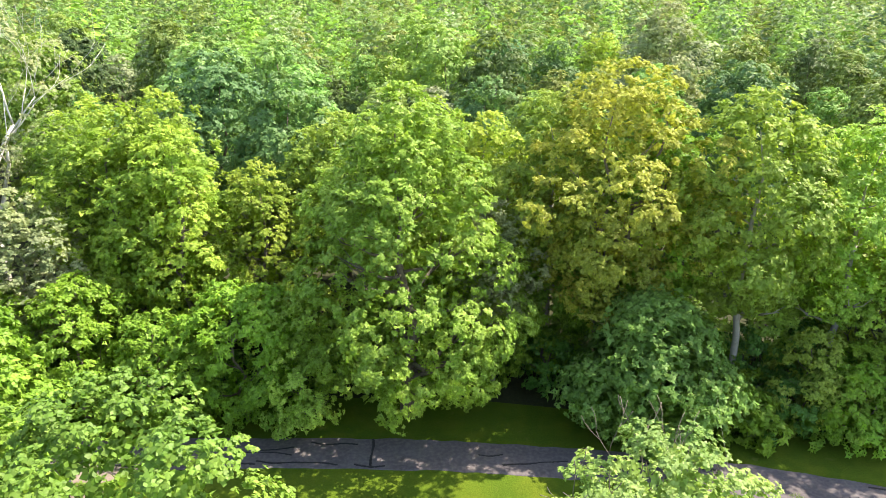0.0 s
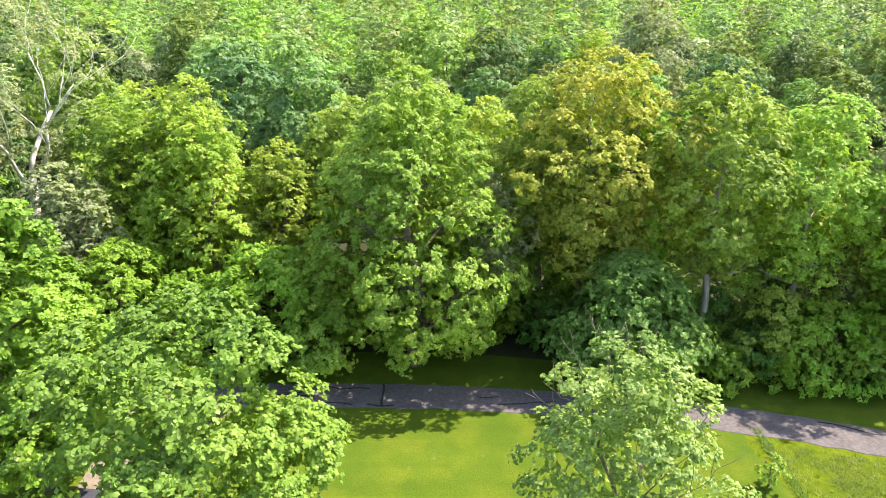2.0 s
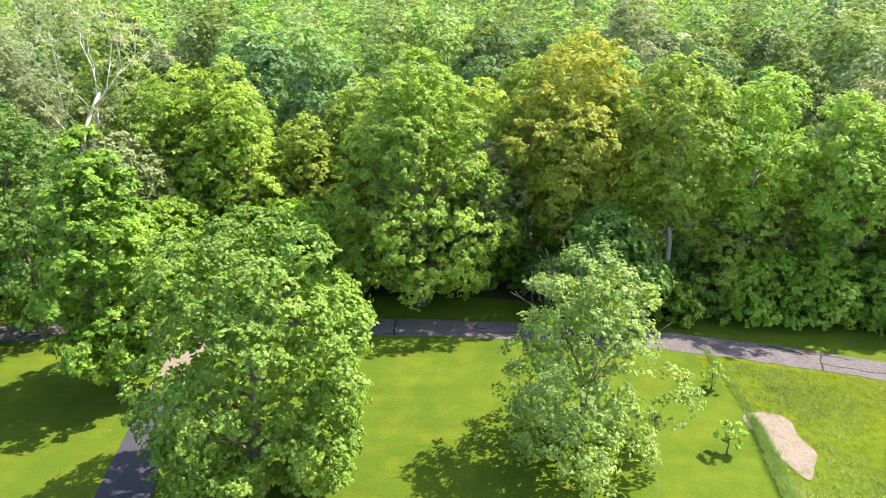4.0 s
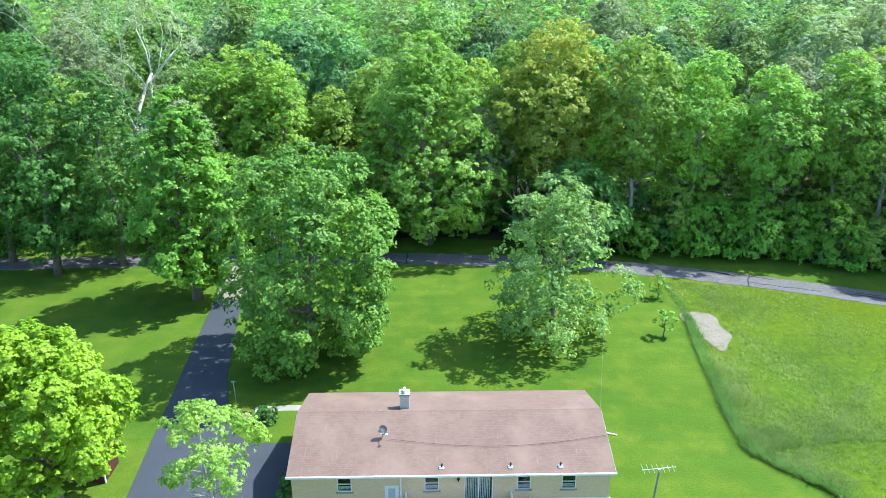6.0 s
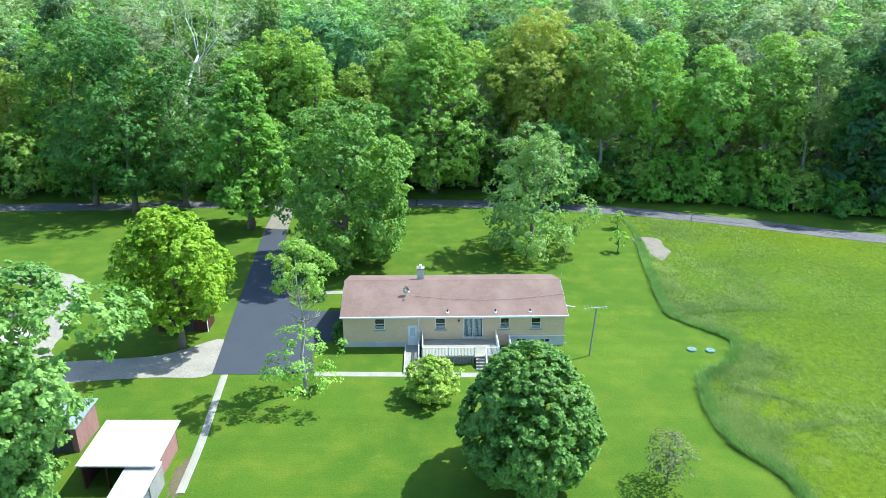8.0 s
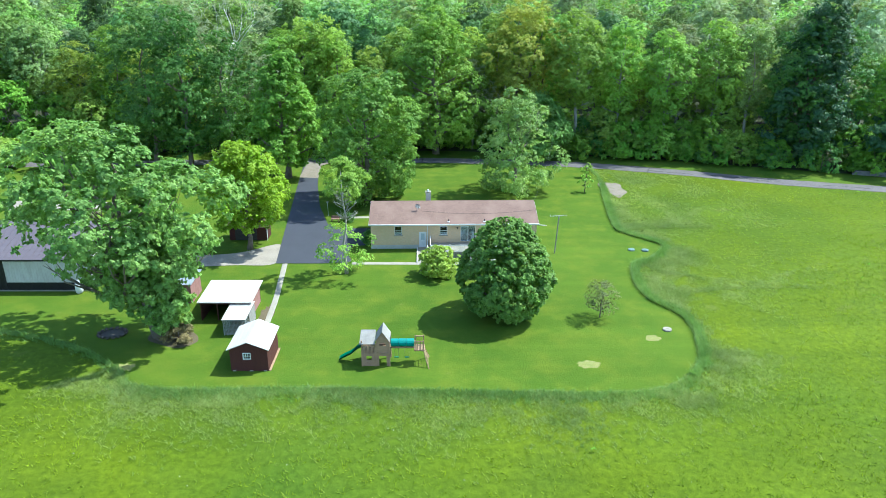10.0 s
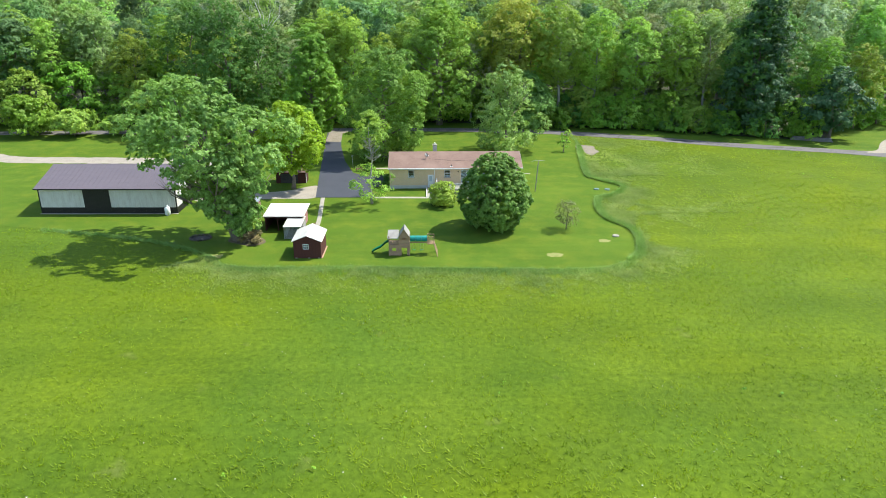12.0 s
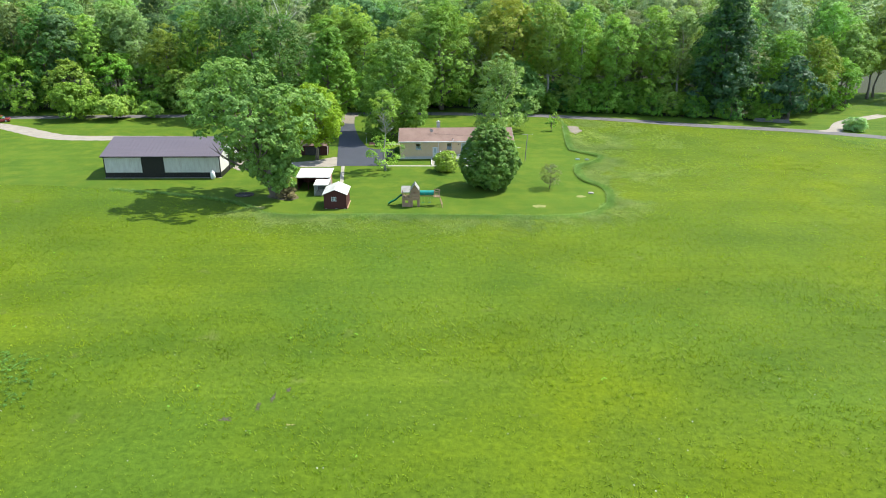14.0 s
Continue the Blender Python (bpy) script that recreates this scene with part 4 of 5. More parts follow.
    part("pane", boxes((x0 + 0.24, x1 - 0.24, F + 0.015, F + 0.025, z0 + 1.05, z1 - 0.22)), FROSTED, d, "frosted pale glass")
    part("door_handle", boxes((x0 + 0.13, x0 + 0.17, F - 0.06, F - 0.01, z0 + 0.95, z0 + 1.1)), STEEL, d)
    part("wall_lamp", boxes((0.35, 0.55, F - 0.2, F - 0.002, 2.95, 3.05), (0.4, 0.5, F - 0.16, F - 0.06, 2.8, 2.95)), CABLE, ob, "black wall lamp")
    c = part("chimney", boxes((-3.75, -3.05, 0.75, 1.45, 4.2, 6.2)), BLOCK, ob, "pale grey block chimney")
    part("cap", boxes((-3.82, -2.98, 0.68, 1.52, 6.2, 6.33)), CONCRETE, c)
    for y in (0.95, 1.25):
        part("flue", rod((-3.4, y, 6.33), (-3.4, y, 6.6), 0.12, 10), WHITE, c)
    for x in (-0.7, 4.1, 7.6):
        y = F + 0.15
        z = EV + (y - F + 0.45) / 5.35 * 1.75
        v = part("roof_vent", rod((x, y, z - 0.1), (x, y, z + 0.32), 0.07), CABLE, ob, "dark vent pipe")
        part("flashing", boxes((x - 0.16, x + 0.16, y - 0.2, y + 0.1, z - 0.03, z + 0.05)), WHITE, v)
    # satellite dish on its mast
    bm = bmesh.new()
    bmesh.ops.create_circle(bm, cap_ends=False, segments=20, radius=0.34)
    ring = bm.verts[:]
    mid = bm.verts.new((0, 0, -0.09))
    for i in range(20):
        bm.faces.new((ring[i], ring[(i + 1) % 20], mid))
    bmesh.ops.solidify(bm, geom=bm.faces[:], thickness=0.02)
    bmesh.ops.transform(bm, verts=bm.verts[:], matrix=Matrix.Translation((-4.9, -2.1, 5.2)) @ Euler((radians(55), 0, radians(25))).to_matrix().to_4x4())
    dish = part("satellite_dish", bm, STEEL, ob, "grey satellite dish on a bent mast", smooth=True)
    part("mast", rod((-4.9, -2.0, 4.3), (-4.9, -2.05, 5.15), 0.03), STEEL, dish)
    part("arm", rod((-4.9, -2.1, 5.05), (-4.6, -2.6, 5.15), 0.02), STEEL, dish)
    part("receiver", boxes((-4.66, -4.5, -2.7, -2.55, 5.1, 5.22)), WHITE, dish)
    pts = []
    for i in range(25):
        f = i / 24
        y = -2.3 - 0.75 * math.sin(f * math.pi) + 0.1 * f
        pts.append((-4.6 + 16.1 * f, y, EV - 0.1 + (y - F + 0.45) / 5.35 * 1.75 + 0.16 + 0.02))
    bm = bmesh.new()
    tube(bm, pts, [0.012] * 25, 5)
    part("cable", bm, CABLE, ob, "black cable across the roof")


def deck():
    ob = thing("deck", "raised concrete deck with white wooden railings", "deck", -0.5, 4.2, 0, 1.2)
    F, Z = -4.7, 0.85
    part("slab", boxes((-3.3, 4.3, F - 3.6, F - 0.04, Z - 0.14, Z), bevel=0.02), CONCRETE, ob)
    for k in range(25):
        if not 17 <= k <= 20:
            part("skirt_board", boxes((-3.25 + k * 0.3, -3.0 + k * 0.3, F - 3.52, F - 3.46, 0.0, Z - 0.15)), GREY_WOOD, ob)
    for x in (-3.26, 4.2):
        part("skirt_side", boxes((x, x + 0.06, F - 3.4, F - 0.05, 0, Z - 0.15)), GREY_WOOD, ob)
    railing(ob, (-3.2, F - 3.5, 0), (1.85, F - 3.5, 0), Z, Z + 0.95)
    railing(ob, (2.95, F - 3.5, 0), (4.2, F - 3.5, 0), Z, Z + 0.95)
    railing(ob, (-3.2, F - 3.35, 0), (-3.2, F - 0.1, 0), Z, Z + 0.95)
    railing(ob, (4.2, F - 3.35, 0), (4.2, F - 0.1, 0), Z, Z + 0.95)
    st = new("steps")
    st.parent = ob
    for k in range(4):
        part("step", boxes((1.95, 2.85, F - 3.62 - 0.3 * (k + 1), F - 3.62 - 0.3 * k, 0, Z - 0.18 * (k + 1)), bevel=0.012), CONCRETE, st)
    railing(ob, (2.92, F - 3.65, 0), (2.92, F - 5.0, -0.75), Z, Z + 0.85)


def door_walk():
    ob = thing("door_walk", "concrete ramp to the side door with white railing", "ramp", -0.5, 4.2, 0, 1.2)
    F = -4.7
    part("slab", prism(bmesh.new(), [(F - 0.04, -0.1), (F - 5.3, -0.1), (F - 5.3, 0.06), (F - 1.2, 0.18), (F - 0.04, 0.18)], -4.9, -3.66), CONCRETE, ob)
    part("edge_board", boxes((-5.0, -4.91, F - 5.3, F - 0.2, 0, 0.26)), WHITE, ob)
    railing(ob, (-3.58, F - 0.25, 0), (-3.58, F - 5.2, 0), 0.1, 0.95)


def cellar_stair():
    ob = thing("cellar_stair", "sunken cellar stair with white board side", "stairs", -0.5, 4.2, 0, 1.2)
    F = -4.7
    # nothing is sunk: a flat dark slab paints the shade down the stairs
    part("well", boxes((4.45, 5.45, F - 3.6, F - 0.05, 0.0, 0.055)), INSIDE, ob, "dark slab painted as the shaded depth of the stairs")
    part("landing", boxes((4.45, 5.6, F - 4.6, F - 3.62, 0.0, 0.07)), CONCRETE, ob)
    part("side_wall", boxes((5.46, 5.62, F - 3.6, F - 0.05, 0, 0.35)), BLOCK, ob)
    railing(ob, (5.54, F - 0.2, 0.25), (5.54, F - 3.5, 0), 0.35, 1.15, step=0.11)


house()
deck()
door_walk()
cellar_stair()
ex = thing("downspout_extension", "white downspout extension lying on the grass", "pipe", 11.7, 9.1, 0.03, -18)
part("pipe", boxes((0, 1.9, -0.06, 0.06, 0, 0.1), bevel=0.02), WHITE, ex)
part("elbow", boxes((-0.12, 0.0, -0.06, 0.06, 0, 0.5), bevel=0.02), WHITE, ex)


# ---- barn and sheds ----
def ribs(x0, x1, y0, y1, z0, z1, step=0.32, proud=0.025):
    """A sheet metal panel in a front wall, folded into upright ribs."""
    line = [(x0, y0)]
    for x in np.arange(x0 + step / 2, x1 - 0.05, step):
        line += [(x - 0.04, y0), (x - 0.025, y0 - proud), (x + 0.025, y0 - proud), (x + 0.04, y0)]
    line += [(x1, y0), (x1, y1), (x0, y1)]
    bm = bmesh.new()
    low, top = [[bm.verts.new((x, y, z)) for x, y in line] for z in (z0, z1)]
    n = len(line)
    for i in range(n):
        bm.faces.new((low[i], low[(i + 1) % n], top[(i + 1) % n], top[i]))
    bm.faces.new(low[::-1])
    bm.faces.new(top)
    return bm


def barn():
    ob = thing("barn", "long pole barn with white panels, black base and dark roof", "barn", -53.4, -7.6)
    L, R, F, B, EV, RI = -10.35, 10.35, -6.5, 6.5, 4.0, 6.0
    part("front_panel", ribs(L + 0.15, -3.6, F, F + 0.15, 1.0, EV - 0.1), WHITE_METAL, ob, "white ribbed panel")
    part("front_panel", ribs(0.35, R - 0.15, F, F + 0.15, 1.0, EV - 0.1), WHITE_METAL, ob)
    part("base_panel", ribs(L + 0.15, -3.6, F, F + 0.15, 0.0, 1.0), BLACK_METAL, ob, "black ribbed base panel")
    part("base_panel", ribs(0.35, R - 0.15, F, F + 0.15, 0.0, 1.0), BLACK_METAL, ob)
    part("sliding_door", ribs(-3.6, 0.35, F - 0.1, F + 0.05, 0.05, EV - 0.1), BLACK_METAL, ob, "black ribbed sliding door")
    part("door_track", boxes((-5.5, 2.3, F - 0.2, F - 0.02, EV - 0.1, EV + 0.02)), BLACK_METAL, ob)
    for x in (L, R - 0.15):
        part("corner_trim", boxes((x, x + 0.15, F - 0.03, F + 0.15, 0, EV)), BLACK_METAL, ob)
    for x, s in ((L, 1), (R - 0.15, 1)):
        part("end_wall", prism(bmesh.new(), [(F + 0.15, 1.0), (B, 1.0), (B, EV), (0, RI - 0.1), (F + 0.15, EV)], x, x + 0.15), WHITE_METAL, ob)
        part("end_base", boxes((x, x + 0.15, F + 0.15, B, 0, 1.0)), BLACK_METAL, ob)
    part("end_door", boxes((R + 0.003, R + 0.06, -1.2, 2.4, 0.05, 3.4)), BLACK_METAL, ob, "dark door in the end wall")
    part("back_wall", boxes((L, R, B, B + 0.15, 0, EV)), WHITE_METAL, ob)
    gable_roof(ob, L - 0.35, R + 0.35, F - 0.5, 0, B + 0.6, EV - 0.05, RI, 0.1, BARN_ROOF)
    roof_ribs(ob, BARN_ROOF, L - 0.3, R + 0.3, F - 0.5, 0, EV + 0.05, RI + 0.1)
    part("ridge_cap", prism(bmesh.new(), [(-0.3, RI + 0.03), (0, RI + 0.14), (0.3, RI + 0.03), (0, RI + 0.105)], L - 0.35, R + 0.35), BARN_ROOF, ob)
    part("fascia", boxes((L - 0.35, R + 0.35, F - 0.56, F - 0.505, EV - 0.12, EV + 0.06)), BLACK_METAL, ob)
    part("footing", boxes((L - 0.1, R + 0.1, F - 0.35, F - 0.12, 0, 0.1)), CONCRETE, ob)


def roof_ribs(parent, mat, x0, x1, ya, yb, za, zb, step=0.75):
    for x in np.arange(x0 + 0.2, x1, step):
        part("roof_rib", prism(bmesh.new(), [(ya, za), (yb, zb), (yb, zb + 0.03), (ya, za + 0.03)], x - 0.025, x + 0.025), mat, parent)


barn()
tank = thing("gas_tank", "small white upright gas tank beside the barn", "tank", -44.3, -14.9)
bm = bmesh.new()
tube(bm, [(0, 0, 0.1), (0, 0, 0.2), (0, 0, 1.15), (0, 0, 1.35), (0, 0, 1.42)], [0.3, 0.42, 0.42, 0.26, 0.1], 18)
part("body", bm, WHITE, tank, smooth=True)
part("collar", rod((0, 0, 1.42), (0, 0, 1.62), 0.16, 14), WHITE, tank)
part("foot_ring", rod((0, 0, 0), (0, 0, 0.1), 0.3, 14), STEEL, tank)


def red_shed():
    ob = thing("garden_shed", "dark red gabled garden shed with white metal roof", "shed", -20.15, -30.25)
    W, D, EV, RI = 1.75, 2.15, 2.4, 3.12
    part("front_wall", wall_holes(-W, W, 0, EV, -D, -D + 0.1, [(-0.55, 0.2, 1.25, 1.95)]), DARK_RED, ob)
    part("back_wall", boxes((-W, W, D - 0.1, D, 0, EV)), DARK_RED, ob)
    for x in (-W, W - 0.1):
        part("side_wall", boxes((x, x + 0.1, -D + 0.1, D - 0.1, 0, EV)), DARK_RED, ob)
    for y in (-D, D - 0.1):
        bm = prism(bmesh.new(), [(-W, EV), (W, EV), (0, RI - 0.03)], -y - 0.1, -y)
        bmesh.ops.rotate(bm, verts=bm.verts[:], matrix=Matrix.Rotation(radians(-90), 3, "Z"))
        part("gable", bm, DARK_RED, ob)
    for a, b in ((-W - 0.22, 0.0), (0.0, W + 0.22)):
        za, zb = (EV - 0.1, RI) if a < 0 else (RI, EV - 0.1)
        bm = prism(bmesh.new(), [(a, za), (b, zb), (b, zb + 0.07), (a, za + 0.07)], -D - 0.25, D + 0.25)
        bmesh.ops.rotate(bm, verts=bm.verts[:], matrix=Matrix.Rotation(radians(-90), 3, "Z"))
        part("roof_slope", bm, WHITE_METAL, ob, "white metal roof")
    f = part("window", boxes((-0.55, -0.48, -D - 0.02, -D + 0.06, 1.25, 1.95), (0.13, 0.2, -D - 0.02, -D + 0.06, 1.25, 1.95), (-0.48, 0.13, -D - 0.02, -D + 0.06, 1.25, 1.32), (-0.48, 0.13, -D - 0.02, -D + 0.06, 1.88, 1.95),
                             (-0.48, 0.13, -D, -D + 0.05, 1.58, 1.62), (-0.29, -0.25, -D - 0.001, -D + 0.049, 1.32, 1.88), (-0.1, -0.06, -D - 0.001, -D + 0.049, 1.32, 1.88)), WHITE, ob, "white window with six panes")
    part("pane", boxes((-0.48, 0.13, -D + 0.055, -D + 0.065, 1.32, 1.88)), GLASS, f)
    part("floor_inside", boxes((-W + 0.1, W - 0.1, -D + 0.1, D - 0.1, 0.02, 0.08)), INSIDE, ob)
    part("skid", boxes((W + 0.02, W + 0.2, -D, D, 0, 0.1)), CEDAR, ob)
    for x in (-1.6, 0, 1.3):
        part("pier", boxes((x, x + 0.3, -D - 0.06, -D - 0.003, 0, 0.12)), CONCRETE, ob)


def open_shed():
    ob = thing("open_shed", "open-fronted red shed with a flat white roof", "shed", -25.5, -19.6)
    part("roof", prism(bmesh.new(), [(-2.7, 2.2), (2.6, 2.45), (2.6, 2.55), (-2.7, 2.3)], -2.6, 3.2), WHITE_METAL, ob, "flat white metal roof")
    roof_ribs(ob, WHITE_METAL, -2.6, 3.2, -2.7, 2.6, 2.3, 2.55, 0.6)
    part("back_wall", boxes((-2.4, 2.8, 2.3, 2.4, 0, 2.4)), DARK_RED, ob)
    part("side_wall", prism(bmesh.new(), [(-2.3, 0), (2.3, 0), (2.3, 2.4), (-2.3, 2.2)], 2.7, 2.8), FADED_RED, ob, "faded red board wall")
    part("side_wall", prism(bmesh.new(), [(-2.3, 0), (2.3, 0), (2.3, 2.4), (-2.3, 2.2)], -2.4, -2.3), DARK_RED, ob)
    for x in (-2.35, -0.6, 1.1, 2.75):
        part("post", boxes((x - 0.06, x + 0.06, -2.4, -2.28, 0, 2.2)), DARK_RED, ob)
    part("fascia", boxes((-2.45, 2.9, -2.44, -2.4, 1.95, 2.2)), DARK_RED, ob)


def back_shed():
    ob = thing("back_shed", "old red shed with a grey metal roof under the tree", "shed", -31.7, -16.0)
    part("roof", prism(bmesh.new(), [(-2.0, 2.35), (2.0, 2.55), (2.0, 2.63), (-2.0, 2.43)], -1.9, 1.6), STEEL, ob, "grey metal roof")
    part("wall", boxes((-1.7, 1.4, -1.7, 1.7, 0, 2.34)), FADED_RED, ob)
    # the wall has no opening; this dark slab paints the shade of one
    part("doorway", boxes((-1.5, 0.9, -1.76, -1.703, 0.02, 2.0)), INSIDE, ob, "dark slab painted as the shade inside an open door")


def kennel():
    ob = thing("dog_kennel", "wire dog kennel with a worn white roof", "kennel", -23.4, -23.4)
    part("roof", prism(bmesh.new(), [(-2.1, 1.8), (2.0, 1.95), (2.0, 2.02), (-2.1, 1.87)], -1.25, 1.2), WHITE_METAL, ob, "worn white roof sheet")
    for x, y in ((-1.15, -1.95), (1.1, -1.95), (-1.15, 0), (1.1, 0), (-1.15, 1.9), (1.1, 1.9)):
        part("post", rod((x, y, 0), (x, y, 1.82), 0.035), STEEL, ob)
    for name, a, b in (("front_mesh", (-1.15, -1.95), (1.1, -1.95)), ("side_mesh", (1.1, -1.95), (1.1, 1.9)), ("side_mesh", (-1.15, -1.95), (-1.15, 1.9))):
        bm = bmesh.new()
        a, b = Vector((*a, 0)), Vector((*b, 0))
        for z in np.linspace(0.08, 1.75, 12):
            tube(bm, (a + Vector((0, 0, z)), b + Vector((0, 0, z))), (0.012, 0.012), 4)
        for f in np.linspace(0.02, 0.98, int((b - a).length / 0.14)):
            p = a.lerp(b, f)
            tube(bm, (p, p + Vector((0, 0, 1.78))), (0.012, 0.012), 4)
        part(name, bm, STEEL, ob, "wire mesh panel")
    part("side_sheet", boxes((-1.1, 1.05, -1.9, 1.85, 0.03, 0.07)), CONCRETE, ob)
    part("boards", boxes((1.14, 1.18, -0.5, 1.9, 0.05, 1.7)), GREY_WOOD, ob)


def tree_shed():
    ob = thing("small_red_shed", "small dark red shed behind the yellow-green tree", "shed", -29.0, 3.8)
    part("wall", boxes((-2.6, 2.6, -1.2, 1.2, 0, 2.0)), DARK_RED, ob)
    part("corner_board", boxes((2.6, 2.66, -1.25, -1.1, 0, 2.0)), WHITE, ob)
    gable_roof(ob, -2.8, 2.8, -1.5, 0, 1.5, 1.95, 2.7, 0.08, SHINGLE)
    # dark slab on the solid wall, painted as shade in a door
    part("doorway", boxes((-1.8, 1.2, -1.26, -1.203, 0.05, 1.7)), INSIDE, ob)


red_shed()
open_shed()
back_shed()
kennel()
tree_shed()


# ---- play set ----
def play_set():
    ob = thing("play_set", "cedar play tower with green slide, tunnel and swings", "play set", -8.4, -30.7)
    for x in (-1.3, 0.0, 1.3):
        for y in (-0.85, 0.85):
            part("tower_post", boxes((x - 0.06, x + 0.06, y - 0.06, y + 0.06, 0, 2.75 if x else 2.4)), CEDAR, ob)
    part("deck_floor", boxes((-1.35, 1.35, -0.9, 0.9, 1.42, 1.52)), CEDAR, ob)
    part("lower_wall", wall_holes(-1.24, 1.24, 0.05, 1.36, -0.84, -0.79, [(-0.9, -0.4, 0.7, 1.1), (0.3, 1.0, 0.05, 1.1)]), CEDAR, ob, "board wall with window and opening")
    part("lower_side", boxes((-1.33, -1.28, -0.78, 0.78, 0.05, 1.36)), CEDAR, ob)
    part("upper_wall", wall_holes(0.06, 1.24, 1.55, 2.7, -0.84, -0.79, [(0.35, 0.95, 2.2, 2.45)]), CEDAR, ob)
    part("upper_back", boxes((0.06, 1.24, 0.79, 0.84, 1.55, 2.7)), CEDAR, ob)
    for x in np.arange(-1.2, -0.05, 0.13):
        part("deck_slat", boxes((x, x + 0.07, -0.87, -0.84, 1.5, 2.15)), CEDAR, ob)
    part("deck_rail", boxes((-1.3, 0.0, -0.9, -0.83, 2.15, 2.24), (-1.3, 1.3, -0.9, -0.83, 1.3, 1.4)), CEDAR, ob)
    for a, b in ((-0.05, 0.65), (1.35, 0.65)):
        lo, hi = min(a, b), max(a, b)
        za, zb = (2.65, 3.7) if a < b else (3.7, 2.65)
        bm = prism(bmesh.new(), [(lo, za), (hi, zb), (hi, zb + 0.05), (lo, za + 0.05)], -1.0, 1.0)
        bmesh.ops.rotate(bm, verts=bm.verts[:], matrix=Matrix.Rotation(radians(-90), 3, "Z"))
        part("roof_slope", bm, GREY_WOOD, ob, "grey weathered roof boards")
    bm = prism(bmesh.new(), [(0.02, 2.7), (1.28, 2.7), (0.65, 3.6)], -0.02, 0.02)
    bmesh.ops.rotate(bm, verts=bm.verts[:], matrix=Matrix.Rotation(radians(-90), 3, "Z"))
    for v in bm.verts:
        v.co.y -= 0.82
    part("gable", bm, CEDAR, ob)
    part("porch_roof", prism(bmesh.new(), [(-1.0, 2.42), (0.9, 2.95), (0.9, 3.0), (-1.0, 2.47)], -1.5, -0.06), GREY_WOOD, ob, "grey slatted porch roof")
    # wavy slide
    bm = bmesh.new()
    rows = []
    for i in range(15):
        f = i / 14
        x, z = -1.35 - 2.3 * f, 1.45 * (1 - f) + 0.14 * math.sin(f * 9) * (1 - f) + 0.12
        rows.append([bm.verts.new((x, 0.25 + y, z + h)) for y, h in ((-0.3, 0.2), (-0.24, 0.0), (0.24, 0.0), (0.3, 0.2))])
    for a, b in zip(rows, rows[1:]):
        for k in range(3):
            bm.faces.new((a[k], b[k], b[k + 1], a[k + 1]))
    bmesh.ops.solidify(bm, geom=bm.faces[:], thickness=0.04)
    part("slide", bm, GREEN_PLASTIC, ob, "wavy green plastic slide", smooth=True)
    # crawl tunnel between the towers
    for k in range(3):
        part("tunnel_section", rod((1.38 + k * 0.75, 0, 2.1), (2.1 + k * 0.75, 0, 2.1), 0.38, 16), TEAL_CANVAS, ob, "teal crawl tunnel")
    for x in (3.7, 4.5):
        for y in (-0.5, 0.5):
            part("platform_post", boxes((x - 0.05, x + 0.05, y - 0.05, y + 0.05, 1.45, 2.6)), CEDAR, ob)
    part("platform", boxes((3.6, 4.6, -0.6, 0.6, 1.5, 1.58)), CEDAR, ob)
    for x in np.arange(3.78, 4.45, 0.14):
        part("platform_slat", boxes((x, x + 0.07, -0.57, -0.55, 1.6, 2.45)), CEDAR, ob)
    part("platform_rail", boxes((3.65, 4.55, -0.58, -0.5, 2.45, 2.53), (3.65, 4.55, 0.5, 0.58, 2.45, 2.53)), CEDAR, ob)
    for y in (-1.3, 0.9):
        part("brace_leg", rod((4.5, y * 0.35, 1.55), (5.0, y, 0.0), 0.055), CEDAR, ob, "sloping end leg")
    for k in range(5):
        f = 0.15 + k * 0.17
        part("rung", rod((5.0 - 0.5 * f, -1.3 + 0.85 * f, 1.55 * f), (5.0 - 0.5 * f, 0.9 - 0.6 * f, 1.55 * f), 0.025), CEDAR, ob)
    part("swing_beam", boxes((1.36, 3.65, -0.06, 0.06, 1.5, 1.64)), CEDAR, ob)
    for x in (1.9, 2.9):
        s = part("swing_seat", boxes((x - 0.22, x + 0.22, -0.09, 0.09, 0.5, 0.54)), GREEN_PLASTIC, ob, "green swing seat")
        for d in (-0.2, 0.2):
            part("chain", rod((x + d, 0, 0.54), (x + d, 0, 1.5), 0.01, 4), STEEL, s)


play_set()

# ---- poles, lids and small things ----
pole = thing("antenna_pole", "dark wooden pole with a television antenna", "pole", 13.0, -2.4)
part("post", rod((0, 0, -0.2), (0.3, -0.1, 5.3), 0.075), GREY_WOOD, pole)
boom = part("boom", rod((-0.9, -0.1, 5.25), (1.4, 0.1, 5.35), 0.025), STEEL, pole, "antenna boom")
for k in range(7):
    f = -0.8 + k * 0.34
    part("element", rod((f, -0.5 + 0.03 * k, 5.3), (f, 0.5 - 0.03 * k, 5.3), 0.012, 5), STEEL, boom)
post = thing("thin_post", "thin grey steel post beside the driveway", "post", -19.4, 13.2)
part("rod", rod((0, 0, -0.1), (-0.1, 0.05, 2.3), 0.035), STEEL, post)
part("bracket", boxes((-0.25, 0.1, 0.02, 0.08, 2.2, 2.3)), STEEL, post)
for x in (6.3, 10.6):
    s = thing("wire_stake", "thin grey steel stake in the grass", "stake", x, -2.0)
    part("rod", rod((0, 0, -0.1), (0.03, 0, 1.3), 0.025, 6), STEEL, s)
    part("clip", boxes((-0.08, 0.1, -0.02, 0.02, 1.2, 1.26)), STEEL, s)


